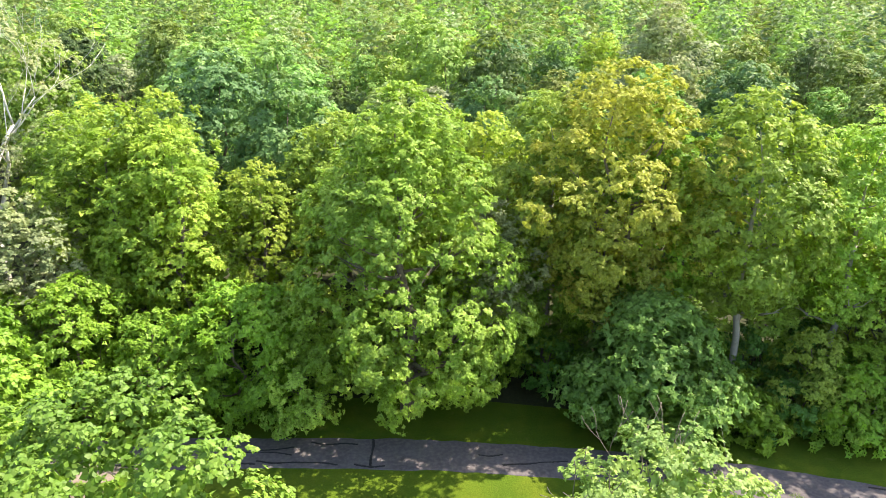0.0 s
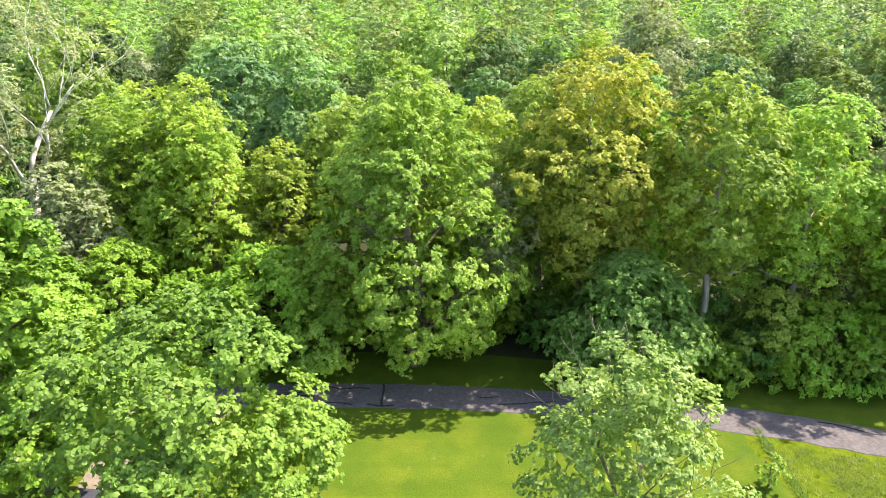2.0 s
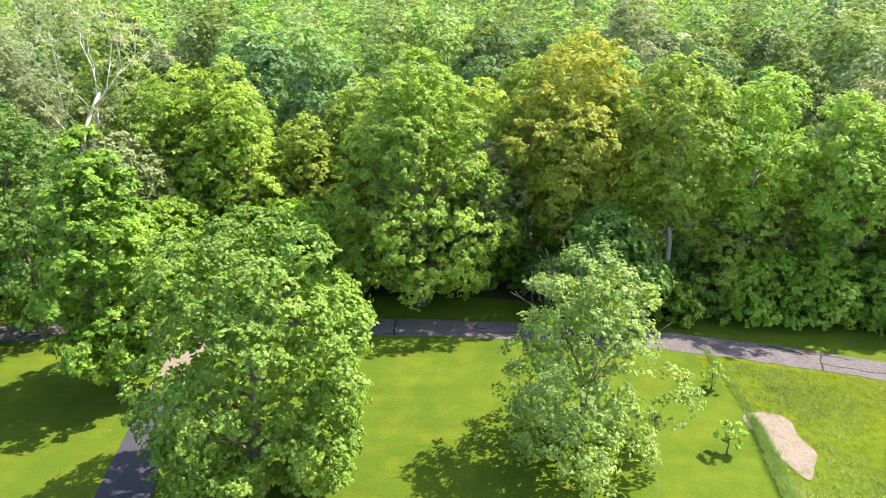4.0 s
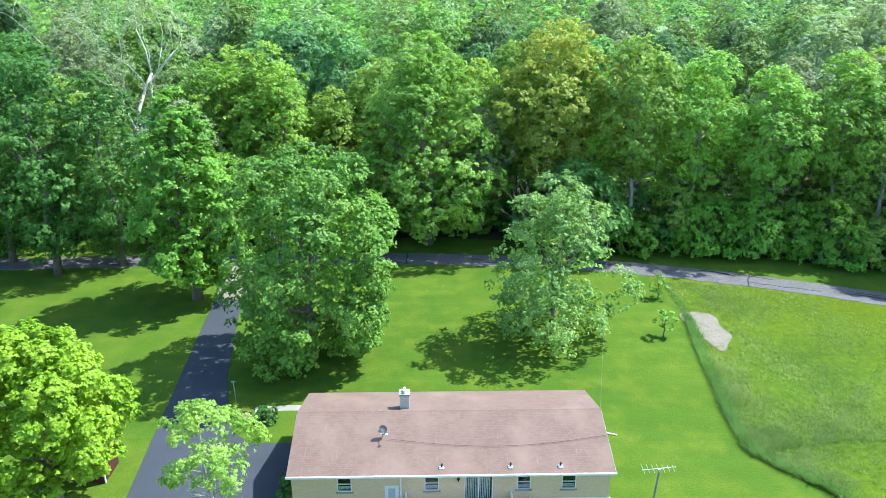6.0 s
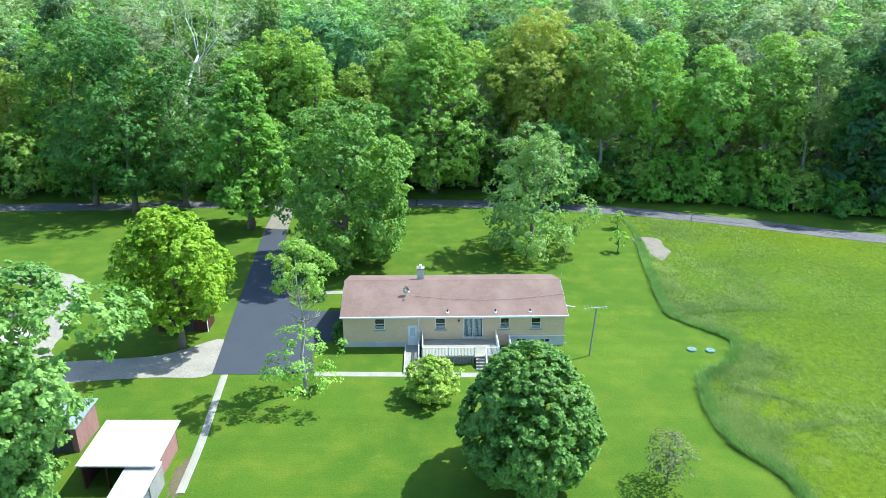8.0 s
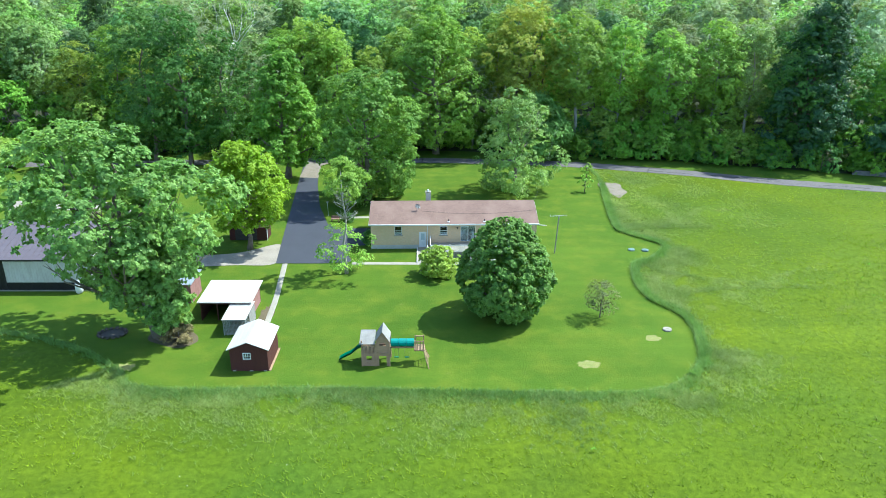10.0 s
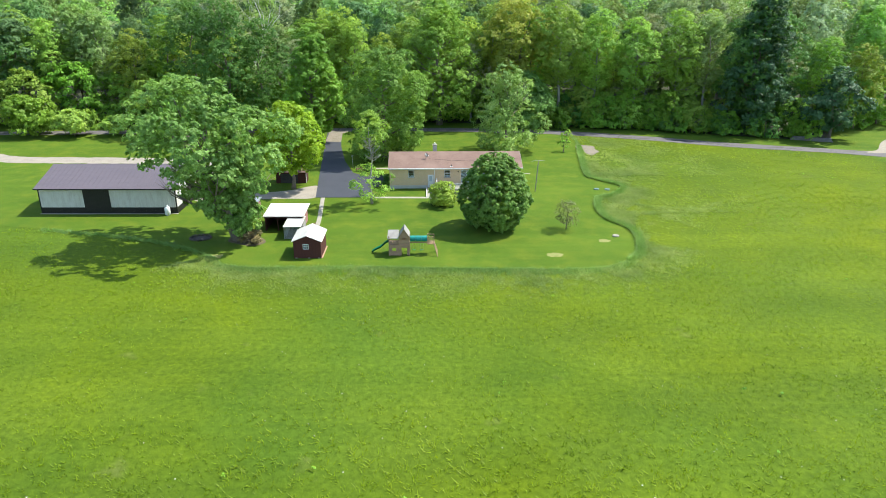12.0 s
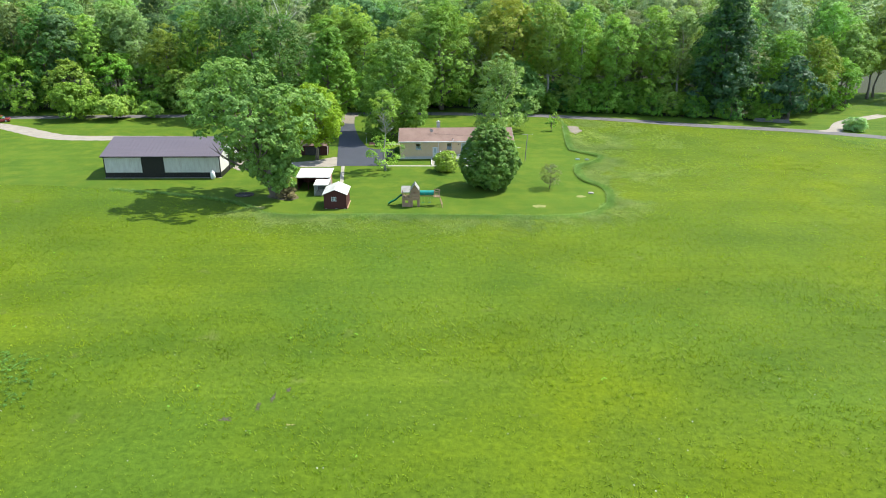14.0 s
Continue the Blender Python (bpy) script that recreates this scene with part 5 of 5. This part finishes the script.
def lid(x, y, mat, label):
    ob = thing("tank_lid", label, "lid", x, y, 0.02, group="septic tank lids")
    part("cover", rod((0, 0, 0), (0, 0, 0.14), 0.46, 24), mat, ob)
    part("rim", rod((0, 0, 0.14), (0, 0, 0.17), 0.36, 24), mat, ob)
    part("handle", boxes((-0.12, 0.12, -0.02, 0.02, 0.17, 0.2)), mat, ob)


lid(23.6, -1.3, TEAL_PLASTIC, "round teal septic tank lid in the lawn")
lid(25.4, -1.5, TEAL_PLASTIC, "round teal septic tank lid in the lawn")
lid(21.5, -24.3, CONCRETE, "round concrete tank lid in the lawn")
bench = thing("garden_bench", "small reddish wooden bench by the back path", "bench", -18.0, 10.6)
part("seat", boxes((-0.6, 0.6, -0.2, 0.2, 0.42, 0.47)), FADED_RED, bench)
part("backrest", boxes((-0.6, 0.6, 0.2, 0.25, 0.5, 0.85)), FADED_RED, bench)
for x in (-0.5, 0.5):
    part("leg", boxes((x - 0.05, x + 0.05, -0.18, 0.18, 0, 0.42)), CEDAR, bench)
# stone colour darkened to hold the tree shade over the pit
PIT_STONE = surface("shade_dark_stone", (0.075, 0.06, 0.05), (0.03, 0.026, 0.022), (0.13, 0.11, 0.09), 1.5, 9, 0.95, 0.5, 0.02)
pit = thing("fire_pit", "ring of dark stones round a fire pit", "fire pit", -36.2, -25.0)
part("ash", sheet([(1.2 * math.cos(k), 1.0 * math.sin(k)) for k in np.arange(0, 6.2, 0.5)], 0.05), INSIDE, pit)
srng = random.Random(3)
for k in range(16):
    bm = bmesh.new()
    bmesh.ops.create_icosphere(bm, subdivisions=1, radius=0.25)
    for v in bm.verts:
        v.co *= srng.uniform(0.7, 1.15)
        v.co.z *= 0.7
    a = k * math.tau / 16
    bmesh.ops.translate(bm, verts=bm.verts[:], vec=(1.35 * math.cos(a), 1.1 * math.sin(a), 0.12))
    part("stone", bm, PIT_STONE, pit)

# ---- small trees and bushes ----
def thin_tree():
    ob = tree("thin_tree", -13.9, -9.2, "light", "thin sparse tree with leaves at top and base", seed=15, height=14.6, low=9.4, radius=2.7, widest=0.5, foot=0.5, head=0.6, boughs=190, per=72, size=0.13, bough=0.42, billows=17, billow=0.3, lobes=0.25, trunk=PALE_BARK,
              limb=dict(girth=0.16, count=34, reach=0.75, least=0.02), core=False)
    v, q = crown(151, height=6.4, low=1.4, radius=4.0, widest=0.4, foot=0.5, head=0.7, boughs=120, per=54, size=0.15, bough=0.55, billows=18, billow=0.2, lobes=0.45, core=False)
    c = new("lower_crown", raw_mesh("lower_crown", v, q, LEAF["light"]))
    c.parent = ob


thin_tree()


def bush(name, x, y, leaf, label, seed, height, radius, boughs=50, per=55, size=0.2, group="", category="bush", hole=0.0, low=0.05):
    return tree(name, x, y, leaf, label, category, group, seed=seed, height=height, low=low, radius=radius, widest=0.45, foot=0.4, head=0.5, boughs=boughs, per=per, size=size, bough=radius * 0.25,
                lobes=0.2, hole=hole, limb=dict(girth=0.05, count=6, sides=5), trunk_name="stem", core=hole == 0)


bush("round_bush", -16.0, 10.6, "deep", "small round dark green bush by the path", 71, 1.3, 0.95, 40, 45, 0.16)
bush("foundation_bush", -11.9, 1.0, "deep", "dark green bush at the corner of the house", 72, 1.9, 1.2, 40, 50, 0.2)
bush("sapling", 24.7, 35.6, "light", "young sapling on the mown lawn", 73, 2.6, 1.1, 22, 45, 0.22, "saplings on the lawn", "sapling", 0.25, 0.9)
bush("sapling", 22.5, 25.9, "light", "young sapling on the mown lawn", 74, 3.0, 1.0, 22, 45, 0.22, "saplings on the lawn", "sapling", 0.25, 0.9)
bush("apple_tree", 15.0, -21.4, "apple", "sparse young apple tree on the back lawn", 75, 4.2, 2.0, 130, 36, 0.12, "", "tree", 0.1, 0.9)
bush("lawn_bush", 93.6, 25.6, "silver", "rounded bush on the far lawn", 76, 3.0, 2.6, 60, 55, 0.3)
bush("dry_bush", -28.9, -26.3, "dry", "brown dried brush at the foot of the tree", 77, 1.5, 1.8, 110, 60, 0.15, hole=0.15)
bush("layered_tree", -85.0, 41.0, "light", "low spreading ornamental tree beside the lane", 78, 5.5, 4.6, 110, 60, 0.4, "ornamental trees by the lane", "tree", 0.0, 1.5)
bush("layered_tree", -76.5, 41.5, "light", "low spreading ornamental tree beside the lane", 79, 4.0, 3.2, 80, 55, 0.35, "ornamental trees by the lane", "tree", 0.0, 1.2)
bush("layered_tree", -95.0, 41.5, "green", "low spreading ornamental tree beside the lane", 80, 8.0, 6.0, 160, 60, 0.45, "ornamental trees by the lane", "tree", 0.0, 1.0)

# white-barked sycamore with bare limbs
tree("sycamore", -52.5, 78.0, "pale", "white-barked sycamore with bare upper limbs", seed=81, height=37, low=14, radius=11.5, widest=0.5, foot=0.6, head=0.7, boughs=420, per=48, size=0.24, bough=1.0, lobes=0.35, billows=30, billow=0.3,
     hole=0.1, trunk=WHITE_BARK, limb=dict(girth=0.85, spread=0.6, splits=5), core=False)
tree("spruce", 69.5, 47.0, "fir", "big dark evergreen at the edge of the wood", seed=82, height=32, low=0.4, radius=9.4, widest=0.3, foot=0.35, head=0.55, boughs=620, per=60, size=0.36, bough=0.95, billows=34, billow=0.28, lobes=0.2, limb=dict(girth=0.4, count=6))
tree("cedar", 83.5, 38.0, "fir", "dark evergreen beside the lane", seed=83, height=15, low=1.5, radius=6.0, widest=0.4, foot=0.4, head=0.6, boughs=130, per=60, size=0.5, bough=1.1, lobes=0.25, limb=dict(girth=0.3, count=6))

# ---- undergrowth along the wood's edge ----
SHRUBS = [tree("woodland_shrub", -200 + i * 8, 60, l, "leafy shrub at the edge of the wood", "shrub", "undergrowth shrubs", seed=90 + i, height=5.5, low=0.1, radius=3.6, widest=0.45, foot=0.35, head=0.5, boughs=110, per=48,
               size=0.27, bough=0.7, billows=10, lobes=0.3, limb=dict(girth=0.08, count=5, sides=5), trunk_name="stem", core=False) for i, l in enumerate(("green", "deep", "light"))]
EDGE = smooth_line([(-130, 55), (-70, 55), (-20, 57), (0, 59), (25, 52), (40, 48.2), (60, 42.5), (80, 36.5)], 6)
urng = random.Random(21)
for i, p in enumerate(EDGE):
    for k in range(1 + i % 2):
        place(SHRUBS[urng.choice((0, 0, 1, 1, 2))], p.x + urng.uniform(-2, 2), p.y + 1.0 + 4.5 * k + urng.uniform(-1, 1.2), urng.uniform(0.55, 1.15), urng.uniform(0.8, 1.3), urng.uniform(0, 360))
UNDER = [tree("understory_tree", -60 + i * 7, 62, l, "leafy small tree at the edge of the wood", "tree", "small trees of the wood's edge", seed=190 + i, height=10.5, low=0.3, radius=5.2, widest=0.45, foot=0.35, head=0.5, boughs=260, per=66,
              size=0.27, bough=0.8, billows=22, billow=0.34, lobes=0.3, limb=dict(girth=0.14, count=6, sides=5), core=False) for i, l in enumerate(("green", "light", "maple"))]
for x, y, k, w in ((-64, 52, 0, 0.9), (-38, 53, 2, 0.95), (-31, 52.5, 0, 1.05), (-24, 52, 2, 0.95), (-17, 52.5, 0, 1.1), (-12, 52, 1, 0.8), (31, 52, 1, 0.72), (36, 51, 0, 0.66), (41, 49.5, 0, 0.72), (46, 48.5, 2, 0.66), (50.5, 47, 0, 0.72), (55.5, 45.2, 1, 0.66), (31, 62, 1, 1.2), (40, 61, 1, 1.3), (48, 59.5, 1, 1.2), (56, 58, 1, 1.25), (64, 58, 1, 1.1), (22, 57, 2, 0.8), (5, 60, 0, 1.0), (10, 63, 2, 1.1), (20, 61, 0, 1.0),
                   (61, 44, 2, 0.5), (76, 41, 0, 0.7), (-72, 52, 1, 1.0), (-100, 51, 1, 1.2), (-68, 57, 0, 1.25), (-60, 56, 1, 1.15), (-80, 56, 2, 1.2), (-90, 55, 0, 1.25), (88, 47, 0, 1.0), (96, 52, 2, 1.1), (104, 55, 0, 1.2), (-112, 49, 0, 1.2)):
    place(UNDER[k], x, y, w, urng.uniform(0.9, 1.2), urng.uniform(0, 360))
bush("chestnut_bush", 17.5, 51.0, "chestnut", "spreading dark chestnut under the golden oak", 95, 12.0, 6.0, 420, 77, 0.33, "", "tree")
bush("edge_bush", 25.6, 49.5, "green", "rounded green bush at the edge of the lane", 96, 4.6, 2.3, 70, 50, 0.3)


# ---- parked car at the far end of the lane ----
def car():
    ob = thing("parked_car", "dark red car parked on the gravel lane", "car", -112.0, 37.5, 0.05, 20)
    paint = surface("dark_red_car_paint", (0.22, 0.02, 0.02), (0.16, 0.015, 0.015), (0.26, 0.03, 0.03), 1, 5, 0.25, 0, spec=0.6)
    part("body", prism(bmesh.new(), [(-0.85, 0.25), (0.85, 0.25), (0.88, 0.7), (0.8, 0.85), (-0.8, 0.85), (-0.88, 0.7)], -2.2, 2.2), paint, ob)
    bm = boxes((-1.4, 1.1, -0.75, 0.75, 0.86, 1.45))
    for v in bm.verts:
        if v.co.z > 1.0:
            v.co.x *= 0.72
            v.co.y *= 0.85
    cab = part("cabin", bm, GLASS, ob, "dark glass cabin")
    part("roof", boxes((-1.0, 0.78, -0.62, 0.62, 1.455, 1.5), bevel=0.02), paint, cab)
    for x in (-1.35, 1.35):
        for y in (-0.86, 0.72):
            w = part("wheel", rod((x, y, 0.32), (x, y + 0.16, 0.32), 0.32, 16), CABLE, ob)
            part("rim", rod((x, y - 0.01, 0.32), (x, y + 0.17, 0.32), 0.18, 12), STEEL, w)
    for y in (-0.6, 0.6):
        part("headlight", boxes((2.2, 2.24, y - 0.18, y + 0.18, 0.55, 0.7)), WHITE, ob)


car()
# worn places in the lawn
part("dry_grass_patch", sheet(ragged(11.9, -31.3, 1.15, 0.75, 1, 0.82, 1.1), 0.026), DRY, None, "yellow dried patch in the lawn", kind="structure")
part("dry_grass_patch", sheet(ragged(19.5, -26.1, 0.8, 0.7, 2, 0.8, 1.1), 0.026), DRY, None, "dry patch beside the tank lid", kind="structure")
part("dry_grass_patch", sheet(ragged(-32.1, -31.7, 1.0, 0.8, 3), 0.026), DRY, None, "dry bare patch at the lawn's corner", kind="structure")
part("bare_soil", sheet(ragged(-21.3, -20.6, 0.75, 2.4, 6), 0.028), BARE, None, "bare trodden soil beside the open shed", kind="structure")
part("bare_soil", sheet([(-31.5, -23.5), (-28.2, -24.5), (-26.9, -26.6), (-28.4, -28.0), (-30.6, -27.2), (-32.2, -26.0)], 0.026), BARE, None, "bare dry soil under the tree", kind="structure")


# overhead wire from the house to the wood
bm = bmesh.new()
ends = Vector((10.85, 4.4, 5.0)), Vector((22.5, 54.5, 9.0))
tube(bm, [ends[0].lerp(ends[1], k / 24) - Vector((0, 0, 4.8 * (k / 24) * (1 - k / 24))) for k in range(25)], [0.006] * 25, 5)
wire = thing("overhead_wire", "thin overhead wire from house to wood", "wire", 0, 0)
part("strand", bm, GREY_WOOD, wire)
wall = thing("low_stone_wall", "low dark dry stone wall under the trees", "wall", 78.5, 36.2, 0, -20)
wrng = random.Random(4)
for row in range(3):
    x = -4.0 + 0.2 * row
    while x < 4:
        w = wrng.uniform(0.4, 0.8)
        part("stone", boxes((x, x + w - 0.03, -0.25 + wrng.uniform(-0.05, 0.05), 0.25, row * 0.28, row * 0.28 + 0.27), bevel=0.04), STONE, wall)
        x += w


# ---- tall grass of the meadow ----
def inside(px, py, poly):
    """Which of the points lie inside the closed line."""
    hit = np.zeros(len(px), bool)
    for (ax, ay), (bx, by) in zip(poly, poly[1:] + poly[:1]):
        if ay != by:
            hit ^= ((ay > py) != (by > py)) & (px < (bx - ax) * (py - ay) / (by - ay) + ax)
    return hit


def tufts(g, px, py, tall, wide, per, lay=0.75):
    """Fans of blades, leaning a little with the wind."""
    n = len(px) * per
    x, y, t = np.repeat(px, per), np.repeat(py, per), np.repeat(tall, per) * g.uniform(0.6, 1.15, n)
    az = g.uniform(0, math.tau, n)
    out = t * g.uniform(0.15, lay * 2, n)
    w = wide * g.uniform(0.6, 1.3, n)
    ca, sa = np.cos(az), np.sin(az)
    bx, by = x + 0.12 * g.normal(size=n), y + 0.12 * g.normal(size=n)
    z0 = np.full(n, -0.02)
    v = np.stack([np.stack([bx - sa * w, by + ca * w, z0], 1), np.stack([bx + sa * w, by - ca * w, z0], 1), np.stack([bx + ca * out - 0.12 * t, by + sa * out - 0.04 * t, t], 1)], 1).reshape(-1, 3)
    return v


def grass_field():
    g = np.random.default_rng(31)
    lawn = [tuple(p) for p in smooth_line(LAWN_EDGE, 5, True)]
    rl2 = np.array([tuple(p) for p in smooth_line(ROAD_LINE, 6)])
    n = 90000
    py = -137 + 182 * g.uniform(0, 1, n)
    px = (g.uniform(-1, 1, n)) * (0.66 * (py + 165) * 0.75 + 12)
    patch = np.array([noise.noise((a * 0.06, b * 0.06, 0.0)) + 0.6 * noise.noise((a * 0.25, b * 0.25, 3.0)) for a, b in zip(px, py)])
    road_y = np.interp(px, rl2[:, 0], rl2[:, 1])
    keep = ~inside(px, py, lawn) & (py < road_y - 2.6) & (g.uniform(size=n) < 0.5 + 0.5 * patch) & ((np.abs(px - 28.4) > 1.6) | (np.abs(py - 27.4) > 3.7))
    px, py, patch = px[keep], py[keep], patch[keep]
    v = tufts(g, px, py, 0.12 + 0.16 * np.clip(patch + 0.4, 0, 1.2), 0.036, 4, 1.2)
    tagged(new("meadow_grass", raw_mesh("meadow_grass", v, np.arange(len(v)).reshape(-1, 3), TALL_GRASS)), "tall yellow-green meadow grass", "grass", kind="stuff")
    clump = []
    # taller seeding grass along the mown edge
    xs, ys, ts = [], [], []
    line = smooth_line(LAWN_EDGE[:20], 24)
    for a, b in zip(line, line[1:]):
        d = (b - a).normalized()
        o = Vector((d.y, -d.x)) * -1
        left = a.x < -31
        k = int((b - a).length * (30 if left or a.y > 31 else 62))
        for _ in range(k):
            off = abs(g.normal()) * (1.0 if a.y < -33 else 0.45) + 0.03
            p = a.lerp(b, g.uniform()) + o * off
            xs.append(p.x)
            ys.append(p.y)
            ts.append((0.36 if left or a.y < -33 else 0.3 if a.y > 31 else 0.58) * g.uniform(0.6, 1.2) * max(0.4, 1 - off * 0.12))
    xs, ys, ts = np.array(xs), np.array(ys), np.array(ts)
    keep = ~inside(xs, ys, lawn) & ~((np.abs(xs - 28.5) < 1.7) & (np.abs(ys - 27.3) < 4.4))
    v = tufts(g, xs[keep], ys[keep], ts[keep], 0.034, 5, 0.7)
    tagged(new("edge_grass", raw_mesh("edge_grass", v, np.arange(len(v)).reshape(-1, 3), EDGE_GRASS)), "tall seeding grass along the mown edge", "grass", kind="stuff")
    # clumps of seeding grass thinning out into the meadow
    for side, reach, most in (((0, 14), 2.6, 130), ((0, 11), 12.0, 110), ((11, 18), 3.5, 110)):
        pts = smooth_line(LAWN_EDGE[side[0]:side[1]], 24)
        for a, b in zip(pts, pts[1:]):
            d = (b - a).normalized()
            for _ in range(int((b - a).length * most * 4)):
                p = a.lerp(b, g.uniform()) + Vector((-d.y, d.x)) * abs(g.normal()) * reach
                if noise.noise((p.x * 0.16, p.y * 0.16, 7.0)) + 0.5 * noise.noise((p.x * 0.6, p.y * 0.6, 2.0)) > g.normal() * 0.3 + 0.05:
                    clump.append((p.x, p.y))
    cx, cy = np.array(clump).T
    keep = ~inside(cx, cy, lawn) & (cy < np.interp(cx, rl2[:, 0], rl2[:, 1]) - 3) & ((np.abs(cx - 28.4) > 1.6) | (np.abs(cy - 27.4) > 3.7))
    v = tufts(g, cx[keep], cy[keep], g.uniform(0.14, 0.30, int(keep.sum())), 0.022, 5, 1.1)
    tagged(new("seeding_grass", raw_mesh("seeding_grass", v, np.arange(len(v)).reshape(-1, 3), SEED_GRASS)), "pale clumps of seeding grass in the meadow", "grass", kind="stuff")
    # scattered weeds
    cx, cy = g.uniform(-60, 90, 110), g.uniform(-105, 35, 110)
    keep = ~inside(cx, cy, lawn) & (cy < np.interp(cx, rl2[:, 0], rl2[:, 1]) - 3)
    cx, cy = cx[keep], cy[keep]
    c = np.stack([cx, cy, np.full(len(cx), 0.3)], 1)
    v = leaves(g, c, np.tile([0, 0, 1.0], (len(c), 1)), g.uniform(0.1, 0.35, len(c)), 18, 0.12)
    tagged(new("meadow_weeds", raw_mesh("meadow_weeds", v, np.arange(len(v)).reshape(-1, 3), LEAF["green"])), "green weeds scattered in the meadow", "weeds", kind="stuff")


grass_field()


def bramble():
    """A rough patch of low weeds at the meadow's side."""
    g = np.random.default_rng(77)
    n = 480
    a, r = g.uniform(0, math.tau, n), np.sqrt(g.uniform(0, 1, n))
    c = np.stack([-46 + 4.5 * r * np.cos(a) + 1.5 * g.normal(size=n), -86 + 9 * r * np.sin(a), g.uniform(0.02, 0.3, n)], 1)
    v = leaves(g, c, np.tile([0, 0, 1.0], (n, 1)), g.uniform(0.15, 0.4, n), 40, 0.085)
    tagged(new("bramble_patch", raw_mesh("bramble_patch", v, np.arange(len(v)).reshape(-1, 3), LEAF["deep"])), "low rough weeds and brambles in the meadow", "weeds", kind="stuff")
    k = 500
    x, y = g.uniform(-70, 90, k), g.uniform(-110, -40, k)
    c = np.stack([x, y, np.full(k, 0.42)], 1)
    v = leaves(g, c, np.tile([0, 0, 1.0], (k, 1)), np.full(k, 0.06), 5, 0.06)
    tagged(new("meadow_flowers", raw_mesh("meadow_flowers", v, np.arange(len(v)).reshape(-1, 3), WHITE)), "tiny white meadow flowers", "flowers", kind="stuff")


bramble()
MUD = surface("wet_bare_mud", (0.060, 0.052, 0.034), (0.035, 0.032, 0.022), (0.105, 0.090, 0.060), 1.5, 8, 0.9, 0.6, 0.03)
for i, (x, y, w, l) in enumerate(((-21.9, -88.4, 0.55, 0.3), (-19.6, -86.6, 0.2, 0.7), (-18.6, -85.2, 0.22, 0.8), (-17.5, -84.0, 0.2, 0.4), (-16.4, -89.2, 0.4, 0.15))):
    part("bare_rut", sheet(ragged(x, y, w, l, 40 + i, 0.35, 1.3), 0.02), MUD if i < 4 else DRY, None, "bare wet soil rut in the meadow", kind="structure")
